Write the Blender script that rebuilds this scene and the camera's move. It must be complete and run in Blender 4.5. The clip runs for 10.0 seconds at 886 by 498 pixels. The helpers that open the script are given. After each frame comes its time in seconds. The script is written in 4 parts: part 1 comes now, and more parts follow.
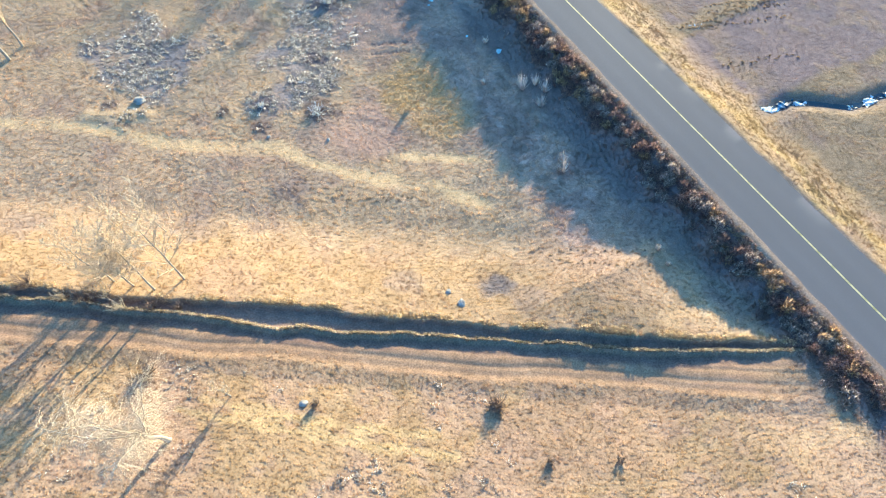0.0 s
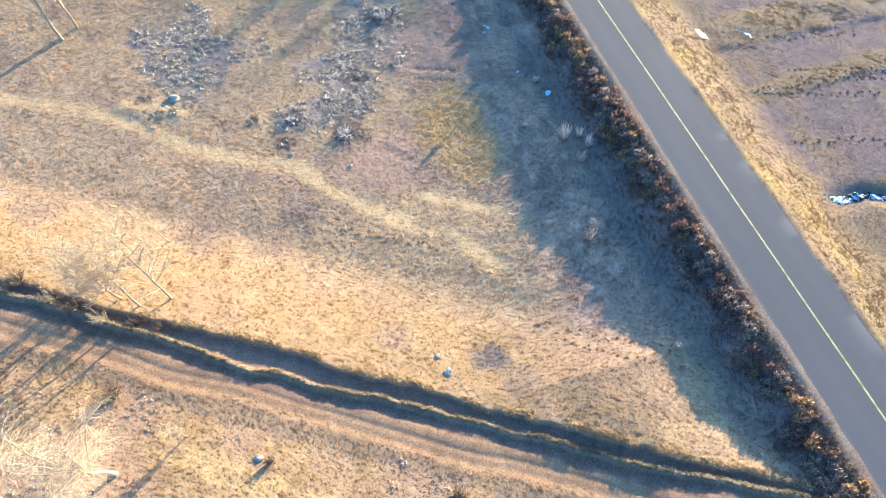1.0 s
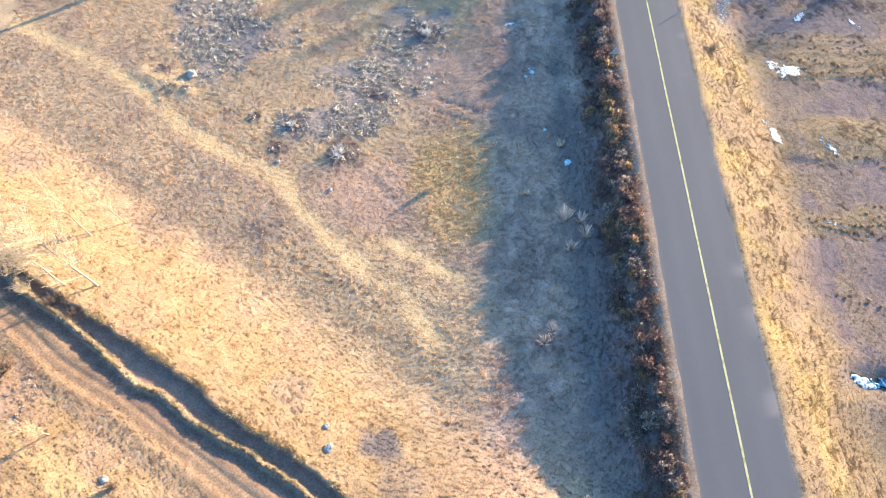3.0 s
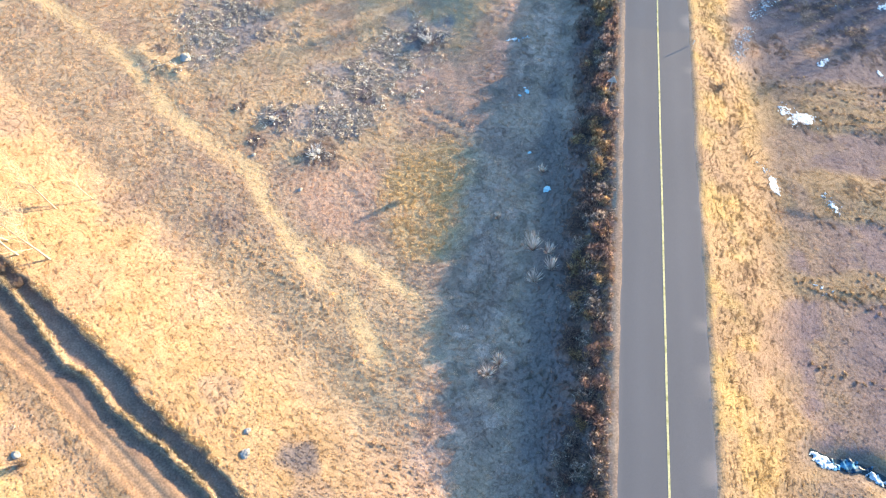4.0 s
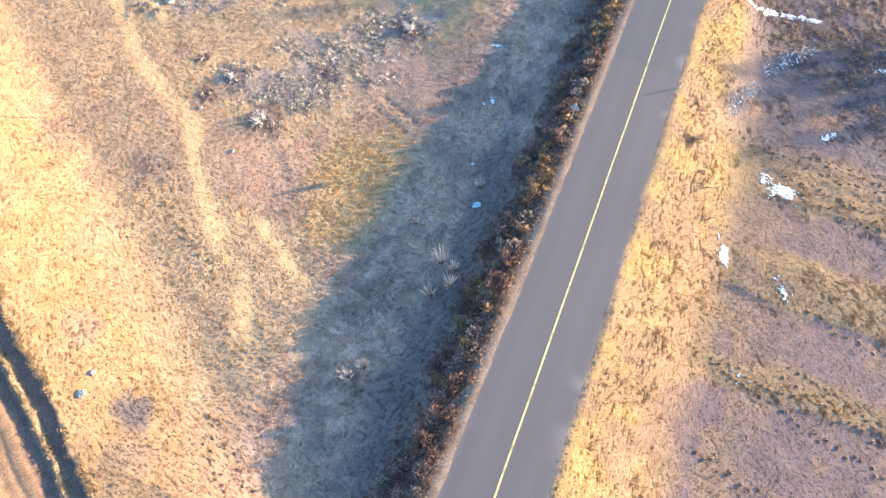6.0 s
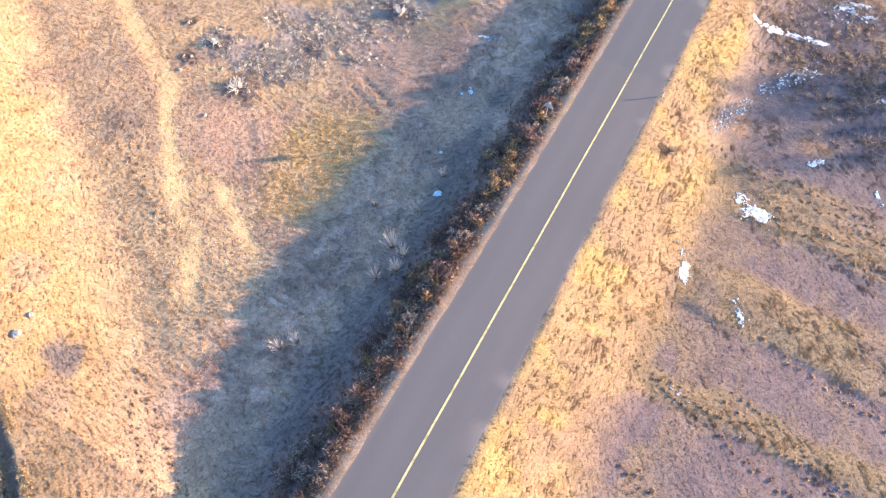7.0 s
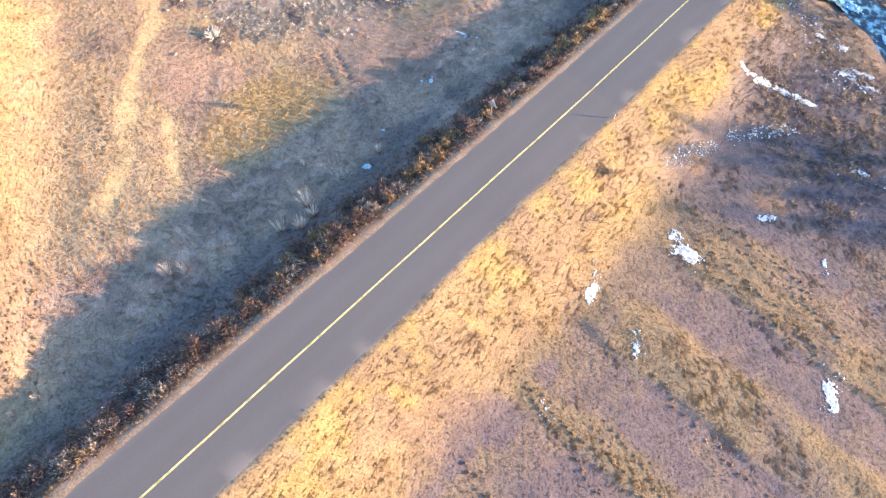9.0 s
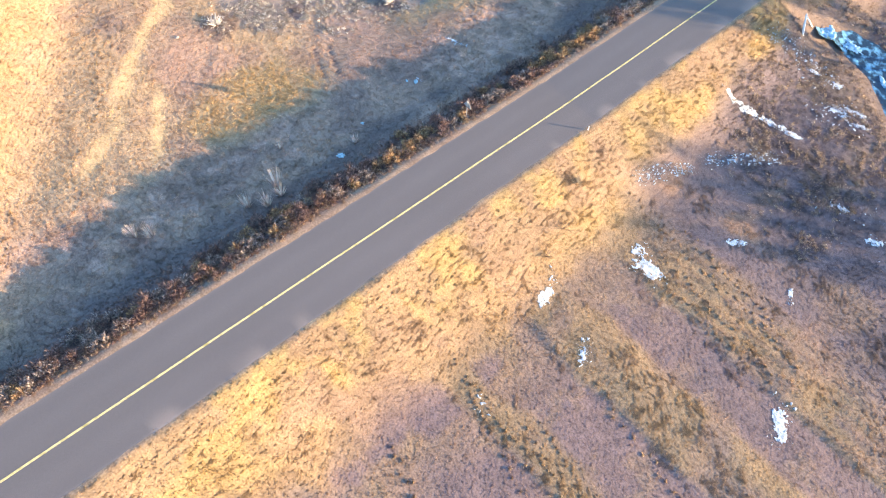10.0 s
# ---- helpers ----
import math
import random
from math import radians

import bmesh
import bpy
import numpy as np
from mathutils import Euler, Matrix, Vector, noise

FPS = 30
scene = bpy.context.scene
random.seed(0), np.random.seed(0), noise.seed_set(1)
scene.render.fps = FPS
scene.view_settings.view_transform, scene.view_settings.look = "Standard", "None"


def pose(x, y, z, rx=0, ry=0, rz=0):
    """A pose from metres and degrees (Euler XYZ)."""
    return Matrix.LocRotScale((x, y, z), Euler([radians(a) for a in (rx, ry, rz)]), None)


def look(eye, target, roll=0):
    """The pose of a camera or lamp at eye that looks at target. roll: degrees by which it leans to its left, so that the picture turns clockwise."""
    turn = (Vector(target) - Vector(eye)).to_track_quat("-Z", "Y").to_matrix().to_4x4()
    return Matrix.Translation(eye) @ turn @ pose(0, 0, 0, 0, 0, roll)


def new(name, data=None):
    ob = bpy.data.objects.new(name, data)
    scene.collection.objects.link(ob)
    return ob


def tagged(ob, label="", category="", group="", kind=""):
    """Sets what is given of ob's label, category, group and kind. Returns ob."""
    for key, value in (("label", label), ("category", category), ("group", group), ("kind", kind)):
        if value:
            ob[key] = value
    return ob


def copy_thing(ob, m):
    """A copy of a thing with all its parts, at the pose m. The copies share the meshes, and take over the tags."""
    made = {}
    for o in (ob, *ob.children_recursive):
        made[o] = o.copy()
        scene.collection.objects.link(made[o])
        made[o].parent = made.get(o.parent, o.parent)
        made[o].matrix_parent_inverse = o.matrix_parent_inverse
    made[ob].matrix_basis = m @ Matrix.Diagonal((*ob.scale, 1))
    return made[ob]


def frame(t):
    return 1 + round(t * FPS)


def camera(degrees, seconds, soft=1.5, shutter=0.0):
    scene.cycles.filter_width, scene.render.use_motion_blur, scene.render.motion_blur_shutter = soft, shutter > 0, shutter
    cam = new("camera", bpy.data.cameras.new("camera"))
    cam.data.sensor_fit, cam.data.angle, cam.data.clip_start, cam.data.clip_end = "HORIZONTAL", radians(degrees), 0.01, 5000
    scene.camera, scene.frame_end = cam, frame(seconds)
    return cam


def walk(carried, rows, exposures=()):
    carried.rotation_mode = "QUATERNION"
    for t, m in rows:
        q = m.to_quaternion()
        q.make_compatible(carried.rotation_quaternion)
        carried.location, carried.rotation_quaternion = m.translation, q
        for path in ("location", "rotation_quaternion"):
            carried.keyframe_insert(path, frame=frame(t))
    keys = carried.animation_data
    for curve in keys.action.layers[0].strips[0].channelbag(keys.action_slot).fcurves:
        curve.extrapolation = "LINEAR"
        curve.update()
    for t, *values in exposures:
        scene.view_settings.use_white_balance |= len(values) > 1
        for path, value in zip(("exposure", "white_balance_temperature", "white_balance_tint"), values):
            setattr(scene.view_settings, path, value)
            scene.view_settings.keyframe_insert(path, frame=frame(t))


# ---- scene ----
cam = camera(75.96, 10.0, soft=1.05)
PATH = [
    (0, -36.651, -34.926, 45.246, 26.671, -1.698, -27.062),
    (0.5, -33.678, -32.9, 45.114, 26.224, -1.199, -21.609),
    (1, -30.77, -31.028, 44.953, 25.649, -0.761, -16.499),
    (1.5, -27.767, -29.116, 44.855, 24.941, -0.396, -11.508),
    (2, -24.981, -27.56, 44.747, 24.265, -0.032, -7.032),
    (2.5, -22.064, -26.072, 44.703, 23.593, 0.309, -2.634),
    (4, -13.7, -22.381, 43.942, 23.285, 0.654, 9.167),
    (4.5, -10.97, -21.197, 43.677, 23.222, 0.621, 12.775),
    (5, -8.326, -19.966, 43.449, 22.946, 0.552, 16.283),
    (5.5, -5.65, -18.899, 43.084, 22.809, 0.467, 19.812),
    (7, 2.215, -15.779, 42.183, 22.192, 0.18, 29.846),
    (7.5, 4.87, -14.788, 41.902, 22.101, 0.052, 33.328),
    (8, 7.585, -13.917, 41.559, 22.702, -0.047, 36.584),
    (8.5, 10.344, -12.954, 41.351, 23.449, -0.191, 39.791),
    (9, 13.06, -12.054, 41.102, 24.572, -0.243, 42.71),
    (9.5, 16.002, -11.087, 40.874, 25.907, -0.16, 45.863),
    (10, 18.866, -10.151, 40.615, 27.283, -0.198, 48.736),
]
EXPOSURES = [(0, 2.83, 5850, -1), (1, 2.85, 6000, 5), (2.5, 2.93, 6350, 9), (5, 3.14, 7100, 8), (7, 3.17, 7300, 22), (10, 3.15, 7550, 17)]
walk(cam, [(t, pose(x, y, z, a, b, c)) for t, x, y, z, a, b, c in PATH], EXPOSURES)

# ---- world, sun, exposure ----
SUN_AZ, SUN_EL = 39.5, 4.8
sun = new("sun", bpy.data.lights.new("sun", "SUN"))
sun.data.energy, sun.data.angle, sun.data.color = 2.7, radians(0.6), (1.0, 0.78, 0.50)
sun_dir = Vector((math.cos(radians(SUN_AZ)) * math.cos(radians(SUN_EL)), math.sin(radians(SUN_AZ)) * math.cos(radians(SUN_EL)), math.sin(radians(SUN_EL))))
sun.matrix_world = look(sun_dir * 200, (0, 0, 0))
sky_world = bpy.data.worlds.new("sky")
scene.world = sky_world
sky_world.use_nodes = True
sky = sky_world.node_tree.nodes.new("ShaderNodeTexSky")
sky.sky_type, sky.sun_disc = "NISHITA", False
sky.ozone_density, sky.dust_density = 3.6, 0.6
sky.sun_elevation, sky.sun_rotation = radians(SUN_EL), radians(90 - SUN_AZ)
sky_back = sky_world.node_tree.nodes["Background"]
sky_world.node_tree.links.new(sky.outputs[0], sky_back.inputs[0])
sky_back.inputs[1].default_value = 0.15


# ---- numbers of the terrain ----
def lattice(ix, iy, seed):
    n = (ix.astype(np.int64) * 374761393 + iy.astype(np.int64) * 668265263 + seed * 982451653) & 0x7FFFFFFF
    n = ((n ^ (n >> 13)) * 1274126177) & 0x7FFFFFFF
    n = n ^ (n >> 16)
    return (n & 0xFFFF) / 65535.0


def vnoise(x, y, size, seed=0):
    """Smooth value noise between 0 and 1 with cells of that size in metres."""
    x, y = np.asarray(x) / size, np.asarray(y) / size
    ix, iy = np.floor(x), np.floor(y)
    fx, fy = x - ix, y - iy
    fx, fy = fx * fx * (3 - 2 * fx), fy * fy * (3 - 2 * fy)
    a, b = lattice(ix, iy, seed), lattice(ix + 1, iy, seed)
    c, d = lattice(ix, iy + 1, seed), lattice(ix + 1, iy + 1, seed)
    return (a * (1 - fx) + b * fx) * (1 - fy) + (c * (1 - fx) + d * fx) * fy


def fbm(x, y, size, seed=0, octaves=3):
    total, gain = 0, 0
    for k in range(octaves):
        total = total + vnoise(x, y, size / 2 ** k, seed + 7 * k) * 0.55 ** k
        gain += 0.55 ** k
    return total / gain


def smooth(a, b, x):
    t = np.clip((np.asarray(x, float) - a) / (b - a), 0, 1)
    return t * t * (3 - 2 * t)


def line_distance(x, y, points):
    best = np.full(np.shape(x), 1e9)
    for (ax, ay), (bx, by) in zip(points, points[1:]):
        dx, dy = bx - ax, by - ay
        t = np.clip(((x - ax) * dx + (y - ay) * dy) / (dx * dx + dy * dy), 0, 1)
        best = np.minimum(best, np.hypot(x - ax - t * dx, y - ay - t * dy))
    return best


PATHS = [
    [(-65, 18), (-56, 13.6), (-50, 10.2), (-43.6, 4.9), (-39, 2.2), (-34.6, 0.1), (-32.4, -2.8), (-29.5, -5.7), (-26.4, -8.3), (-23.4, -10.3), (-21.1, -13.0), (-19.8, -15.2)],
    [(-25.6, -5.2), (-22.3, -6.9), (-18.6, -8.9), (-17.2, -10.4)],
]
MOUND = [(-49.4, 11.4), (-47.0, 10.1), (-44.6, 9.3)]
STREAM = [(11.2, -15.7), (13, -16.2), (14.9, -16.1), (16.5, -16.7), (18, -17.6), (20.4, -19.3), (22.3, -19.6), (25.3, -19.6), (32, -21)]
BROOK = [(8.3, 53.6), (9.8, 55.4), (11.6, 56.5), (14.5, 56.0), (17.1, 54.8), (20.5, 51.8), (34, 45)]
WHEELS = [[(-21.4, 8.6), (-17.7, 7.3)], [(-20.7, 9.9), (-16.9, 8.5)]]
OLD_RUTS = [[(-47.5, -21.4), (-43.0, -24.9), (-38.0, -28.5), (-33.0, -31.9)], [(-46.0, -21.4), (-41.8, -24.7), (-37.2, -27.9), (-33.5, -30.2)]]
ROAD_H = 3.1
SCRUB = [(-42.6, 17.0, 4.6, 5.2), (-44.6, 20.5, 3.0, 3.4), (-24.6, 16.5, 3.2, 4.6), (-28.4, 9.6, 3.2, 4.2), (-31.6, 6.0, 3.0, 2.2), (-30.6, 12.6, 2.6, 2.2), (-22.4, 20.5, 3.0, 2.4)]
# the last two are no heaps: they paint the shade beside the mound
HEAPS_AND_SHADE = [(-29.3, 3.2, 1.8), (-34.1, 6.2, 1.1), (-35.3, 3.2, 0.9), (-22.9, 18.9, 1.7), (-27.0, 10.4, 1.2), (-37.9, 6.7, 0.6), (-47.4, 11.9, 1.0), (-46.9, 8.7, 0.8)]


def uv_frame(x, y):
    return 0.861 * x - 0.508 * y, 0.508 * x + 0.861 * y


def track_lines(u):
    """Across the track: the lip of its ditch, the berm and the southern edge of the bed."""
    zero = u * 0
    vtop = -34.70 + 0.28 * np.exp(-((u + 27) / 7) ** 2) + 0.35 * (vnoise(u, zero, 4.5, 11) - 0.5) + 0.26 * (vnoise(u, zero, 0.9, 15) - 0.5)
    berm = np.interp(u, [-45, -40, -35, -30, -25, -18, -10, -2, 6, 12], [-35.6, -35.65, -36.0, -36.2, -36.45, -36.2, -36.05, -35.85, -35.7, -35.55])
    berm = berm + 0.35 * (vnoise(u, zero, 2.3, 12) - 0.5) + 0.14 * (vnoise(u, zero, 0.6, 14) - 0.5)
    return vtop, berm, -38.4 + 0.5 * (vnoise(u, zero, 5, 13) - 0.5)


def terrain(x, y, fine=True):
    """Height of the ground at x, y: a hillside that falls to the north-east, the road bank, the bench with the dirt track."""
    x, y = np.asarray(x, float), np.asarray(y, float)
    far = np.hypot(x + 10, y - 10)
    keep = np.where(far > 130, 130 / np.maximum(far, 1), 1)
    base = (-0.0639 * (x + 10) - 0.0884 * (y - 10)) * keep + 0.639 - 0.884
    u, v = uv_frame(x, y)
    rise = np.interp(u, [-60, -40, -32, -25, -20, -12, -4, 13], [3.5, 3.25, 3.05, 2.95, 2.6, 2.1, 2.0, 2.5])
    h = rise * smooth(-25.0, -36.6, v) - 0.4 * smooth(-13, -21, x) + 0.13 * np.clip(-40 - v, 0, 40) * smooth(200, 60, far)
    h = h + 0.03 * np.clip(y - 22, 0, 50)
    h = h + np.interp(y, [-45, -37, -33, -30, -28, -25, -22, -18, -8, 0, 6, 15, 23, 30, 40], [0, -0.08, -0.3, -0.04, 0.36, 0.88, 0.56, 0.40, 0.1, 0.06, 0.14, 0.46, 0.8, 0.75, 0.45]) * smooth(-26, -17, x) * smooth(-2, -5, x)
    h = h + 0.22 * (fbm(x, y, 9, 3) - 0.5) * smooth(3, 12, np.abs(x))
    # track: ditch, low berm, wheel-worn bed
    vtop, vb, south = track_lines(u)
    k = np.maximum(vtop - vb, 0.3)
    d = vtop - v
    past = d - k
    crest = -0.10 + 0.08 * (vnoise(u, u * 0, 0.8, 18) - 0.5) + 0.06 * (vnoise(u, u * 0, 2.9, 19) - 0.5)
    wall = -0.52 * smooth(0.0, 0.22, d)
    cut = wall + (0.52 + crest) * smooth(k - 0.42, k - 0.14, d)
    bed = crest + (-0.37 - 0.12 * smooth(-29, -36, u) - crest) * smooth(0.0, 0.09, past) + 0.14 * smooth(0.25, 1.15, past) + 0.10 * smooth(south + 0.15, south - 0.4, v) + 0.30 * smooth(south, south - 9, v)
    lane = v - south
    for place in (0.75, 1.7, 2.15):
        bed = bed - 0.05 * np.exp(-((lane - place) / 0.13) ** 2)
    track = np.where(past < 0, cut, bed) * smooth(16, 8, u) * (d > 0)
    h = h + track
    for points in PATHS:
        d = line_distance(x, y, points)
        h = h - 0.01 * np.exp(-(d / 0.7) ** 2)
    h = h + 0.14 * np.exp(-(line_distance(x, y, MOUND) / 1.0) ** 2) * (0.7 + 0.6 * vnoise(x, y, 1.3, 5))
    for points in WHEELS:
        h = h - 0.08 * np.exp(-(line_distance(x, y, points) / 0.2) ** 2) * smooth(0.35, 0.6, vnoise(x, y, 0.45, 6))
    ridge_y = y + 1.2 * (fbm(x, y, 5, 16) - 0.5) - 0.02 * (x - 18)
    for low, high, rise_by in ((-2.7, -0.7, 0.07), (5.0, 9.8, 0.11), (15.3, 21.5, 0.06)):
        h = h + rise_by * (0.35 + 1.2 * vnoise(x, y, 2.6, 17)) * smooth(low - 0.4, low + 0.5, ridge_y) * smooth(high + 1.6, high - 0.6, ridge_y) * smooth(10.5, 13.5, x) * smooth(60, 40, x)
    h = h + 0.03 * np.sin((y - 0.12 * x) * 2 * np.pi / 1.5) * smooth(14, 16, y) * smooth(22, 20.5, y) * smooth(13, 16, x) * vnoise(x, y, 1.1, 9)
    h = h - 0.45 * np.exp(-(line_distance(x, y, STREAM) / 1.0) ** 2) - 0.5 * np.exp(-(line_distance(x, y, BROOK) / 2.6) ** 2)
    for cx, cy, r in HEAPS_AND_SHADE:
        h = h + 0.08 * np.exp(-(((x - cx) ** 2 + (y - cy) ** 2) / r ** 2)) * (0.3 + vnoise(x, y, 0.7, 8))
    # road bank
    edge = np.where(x < 0, 4.0, 3.3) + 0.35 * (vnoise(x * 0, y, 3, 21) - 0.5)
    grade = np.where(x < 0, 0.47, 0.50 + 0.14 * (fbm(x * 0.3, y, 5, 23) - 0.5))
    lift = 0.03 * np.clip(y - 22, 0, 50)
    bank = ROAD_H + lift + 0.0639 * np.clip(x, -6, 6) - np.maximum(np.abs(x) - edge, 0) * grade - 0.08 * ((x > -3.1) & (x < 2.75))
    bank = np.where((far > 130) & (np.abs(x) > 3.8), -50, bank)
    bank = bank + (0.01 + 0.03 * vnoise(x * 0, y, 0.8, 22)) * smooth(3.0, 3.4, x) * smooth(4.6, 3.5, x)
    soft = 0.5 + 0.5 * smooth(2.5, 5.5, x)
    q = np.clip(0.5 + 0.5 * (bank - h) / soft, 0, 1)
    h = h * (1 - q) + bank * q + soft * q * (1 - q)
    if fine:
        rough = smooth(3.5, 4.6, np.abs(x)) * smooth(110, 60, far)
        on_track = smooth(-34.7, -35.2, v) * smooth(-39.0, -38.4, v)
        rough = rough * (1 - 0.75 * on_track)
        worn = np.ones(np.shape(x))
        for points in PATHS:
            worn = np.minimum(worn, 0.2 + 0.8 * smooth(0.5, 1.5, line_distance(x, y, points)))
        calm = np.where(x > 0, 0.55 - 0.44 * smooth(12, 8, x), 1) * worn
        tussock = 1 - np.abs(2 * vnoise(x, y, 0.75, 35) - 1)
        h = h + rough * calm * (0.03 * (fbm(x, y, 1.1, 31, 2) - 0.5) + 0.08 * (fbm(x, y, 3.1, 33, 2) - 0.5) + 0.03 * (tussock - 0.5) * smooth(0.35, 0.65, vnoise(x, y, 5, 36)))
    return base + h


def ground_z(x, y):
    return float(terrain(np.array([x]), np.array([y]))[0])


def scrub_mask(x, y):
    best = np.zeros(np.shape(x))
    wander = 2.0 * (fbm(x, y, 3.2, 45) - 0.5)
    for cx, cy, ra, rb in SCRUB:
        best = np.maximum(best, smooth(1.4, 0.6, np.hypot((x - cx) / ra, (y - cy) / rb) + wander))
    return best


def heap_and_shade_mask(x, y):
    best = np.zeros(np.shape(x))
    wander = 1.1 * (fbm(x, y, 0.9, 52) - 0.5)
    for cx, cy, r in HEAPS_AND_SHADE:
        best = np.maximum(best, smooth(1.2, 0.7, np.hypot(x - cx, y - cy) / r + wander))
    return best


def soil(x, y):
    """Base colour of what grows or lies at x, y, with some shade painted in, as rows of RGB, and how tall the grass
    stands there.
    """
    x, y = np.asarray(x, float), np.asarray(y, float)
    u, v = uv_frame(x, y)
    n1, n2, n3 = fbm(x, y, 14, 41), fbm(x, y, 3.5, 42), vnoise(x, y, 0.9, 43)
    col = np.zeros(x.shape + (3,))
    tall = np.full(x.shape, 0.55)

    def lay(mask, rgb, height=None):
        nonlocal tall
        m = np.clip(mask, 0, 1)
        col[:] = col * (1 - m[..., None]) + np.array(rgb) * m[..., None]
        if height is not None:
            tall = tall * (1 - m) + height * m
    one = np.ones(x.shape)
    n4, n5 = fbm(x, y, 1.6, 44), fbm(x, y, 7, 46)
    lay(one, (0.43, 0.312, 0.19))
    lay(smooth(0.45, 0.6, n1) * 0.6, (0.41, 0.305, 0.178))
    lay(smooth(0.5, 0.7, n2) * 0.6, (0.31, 0.218, 0.16))
    lay(smooth(0.55, 0.7, n4) * 0.5, (0.43, 0.33, 0.21))
    # straw on the warm slope above the track and south of it
    slope = smooth(-26, -30, v + 4 * (n2 - 0.5)) * smooth(-9, -14, x + 3 * n2)
    lay(slope * (0.5 + 0.5 * n3), (0.305, 0.214, 0.113), 0.5)
    lay(slope * smooth(0.5, 0.64, n5) * 0.7, (0.305, 0.212, 0.136), 0.5)
    beyond = smooth(-38.5, -40, v)
    lay(beyond * smooth(0.46, 0.58, fbm(x, y, 4.5, 51)) * 0.6, (0.335, 0.235, 0.158), 0.4)
    lay(beyond * smooth(0.56, 0.68, n4) * 0.4, (0.33, 0.23, 0.165), 0.45)
    for cx, cy, ra in ((-56, 0.4, 2.2), (-43.4, -5.5, 1.8), (-35, -5.4, 1.8), (-22.5, -24.5, 1.6), (-30.5, -18.5, 1.5), (-24.1, -21.8, 1.5), (-23.9, -21.9, 1.2)):
        lay(smooth(1.3, 0.5, np.hypot(x - cx, y - cy) / ra + 0.9 * (n3 - 0.5)) * 0.6, (0.235, 0.185, 0.15), 0.8)
    lay(smooth(1.3, 0.6, np.hypot((x + 24.1) / 1.5, (y + 21.8) / 1.1) + 0.8 * (n3 - 0.5)) * 0.8, (0.12, 0.112, 0.115), 0.7)
    for points in OLD_RUTS:
        lay(smooth(0.5, 0.15, line_distance(x, y, points) + 0.5 * (n3 - 0.5)) * (0.3 + 0.5 * n4), (0.44, 0.335, 0.165), 0.4)
    # scrubby grey mat in the north-west
    grey = scrub_mask(x, y)
    lay(grey * 0.75, (0.31, 0.275, 0.245), 0.8)
    # dark gaps imitate the shadow among the stalks
    lay(grey * smooth(0.52, 0.62, n4) * 0.7, (0.20, 0.18, 0.17), 0.5)
    pink = smooth(6.5, 2.5, np.hypot((x + 19) / 1.2, y - 12)) + smooth(5, 2, np.hypot((x + 26) / 1.3, y + 1))
    lay(pink * 0.7, (0.43, 0.29, 0.205), 0.35)
    gold = smooth(7.2, 3.6, np.hypot((x + 19.6) / 0.75, (y - 0.6) / 1.2) + 4.0 * (n2 - 0.5))
    lay(gold * (0.45 + 0.4 * smooth(0.35, 0.55, n4)), (0.43, 0.315, 0.155), 1.6)
    # dark ground of the heaps, and the mound's shade as two dark patches
    lay(heap_and_shade_mask(x, y) * 0.7, (0.105, 0.085, 0.088), 0.9)
    lay(smooth(1.4, 0.6, np.hypot((x + 15.5) / 5.0, (y + 23.5) / 5.0) + 1.6 * (n2 - 0.5)) * 0.5, (0.31, 0.22, 0.155), 0.5)
    # foot of the bank: its shade is toned and mottled through the soil colour
    shaded_foot = smooth(-18, -14, x) * smooth(-5.5, -7.5, x) * smooth(-26, -18, y)
    lay(shaded_foot * 0.75, (0.40, 0.285, 0.22), 0.7)
    lay(shaded_foot * smooth(0.48, 0.62, n2) * 0.6, (0.25, 0.18, 0.145), 0.7)
    lay(shaded_foot * smooth(0.52, 0.66, n4) * 0.7, (0.49, 0.36, 0.28), 0.9)
    lay(shaded_foot * smooth(0.55, 0.75, vnoise(x, y, 1.0, 57)) * 0.6, (0.22, 0.17, 0.13), 0.6)
    # two darker strips below the weeds: shade painted into the soil
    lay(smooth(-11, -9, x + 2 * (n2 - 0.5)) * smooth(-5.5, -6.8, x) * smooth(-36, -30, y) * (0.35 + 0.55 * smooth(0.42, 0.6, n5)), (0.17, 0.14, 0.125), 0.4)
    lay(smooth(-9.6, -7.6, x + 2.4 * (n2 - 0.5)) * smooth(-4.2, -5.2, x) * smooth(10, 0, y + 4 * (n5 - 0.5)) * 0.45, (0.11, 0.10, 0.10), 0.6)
    weeds = smooth(-8.2, -6.4, x + 2.0 * (n2 - 0.5)) * smooth(-3.75, -4.0, x)
    lay(weeds, (0.19, 0.145, 0.135), 1.0)
    lay(weeds * smooth(0.5, 0.65, vnoise(x, y, 0.9, 47)) * 0.8, (0.24, 0.155, 0.12), 1.0)
    # east of the road: golden verge, then brown-violet brush between bands of straw
    verge = smooth(2.9, 3.3, x)
    lay(verge, (0.246, 0.193, 0.105), 0.65)
    lay(verge * smooth(0.45, 0.65, n5) * 0.6, (0.30, 0.215, 0.11), 0.9)
    n6 = fbm(x, y, 2.3, 58)
    lay(verge * smooth(0.5, 0.62, n6) * 0.7, (0.33, 0.245, 0.112), 1.0)
    lay(verge * smooth(0.48, 0.62, n2) * 0.6, (0.225, 0.168, 0.122), 0.8)
    lay(verge * smooth(0.44, 0.34, n6) * 0.6, (0.19, 0.14, 0.105), 0.9)
    lay(verge * smooth(0.56, 0.68, n4) * 0.15, (0.20, 0.145, 0.10), 0.9)
    east = smooth(7.4, 10.6, x + 7.0 * (n2 - 0.5) + 3 * (n5 - 0.5) + 2.2 * smooth(17, 24, y))
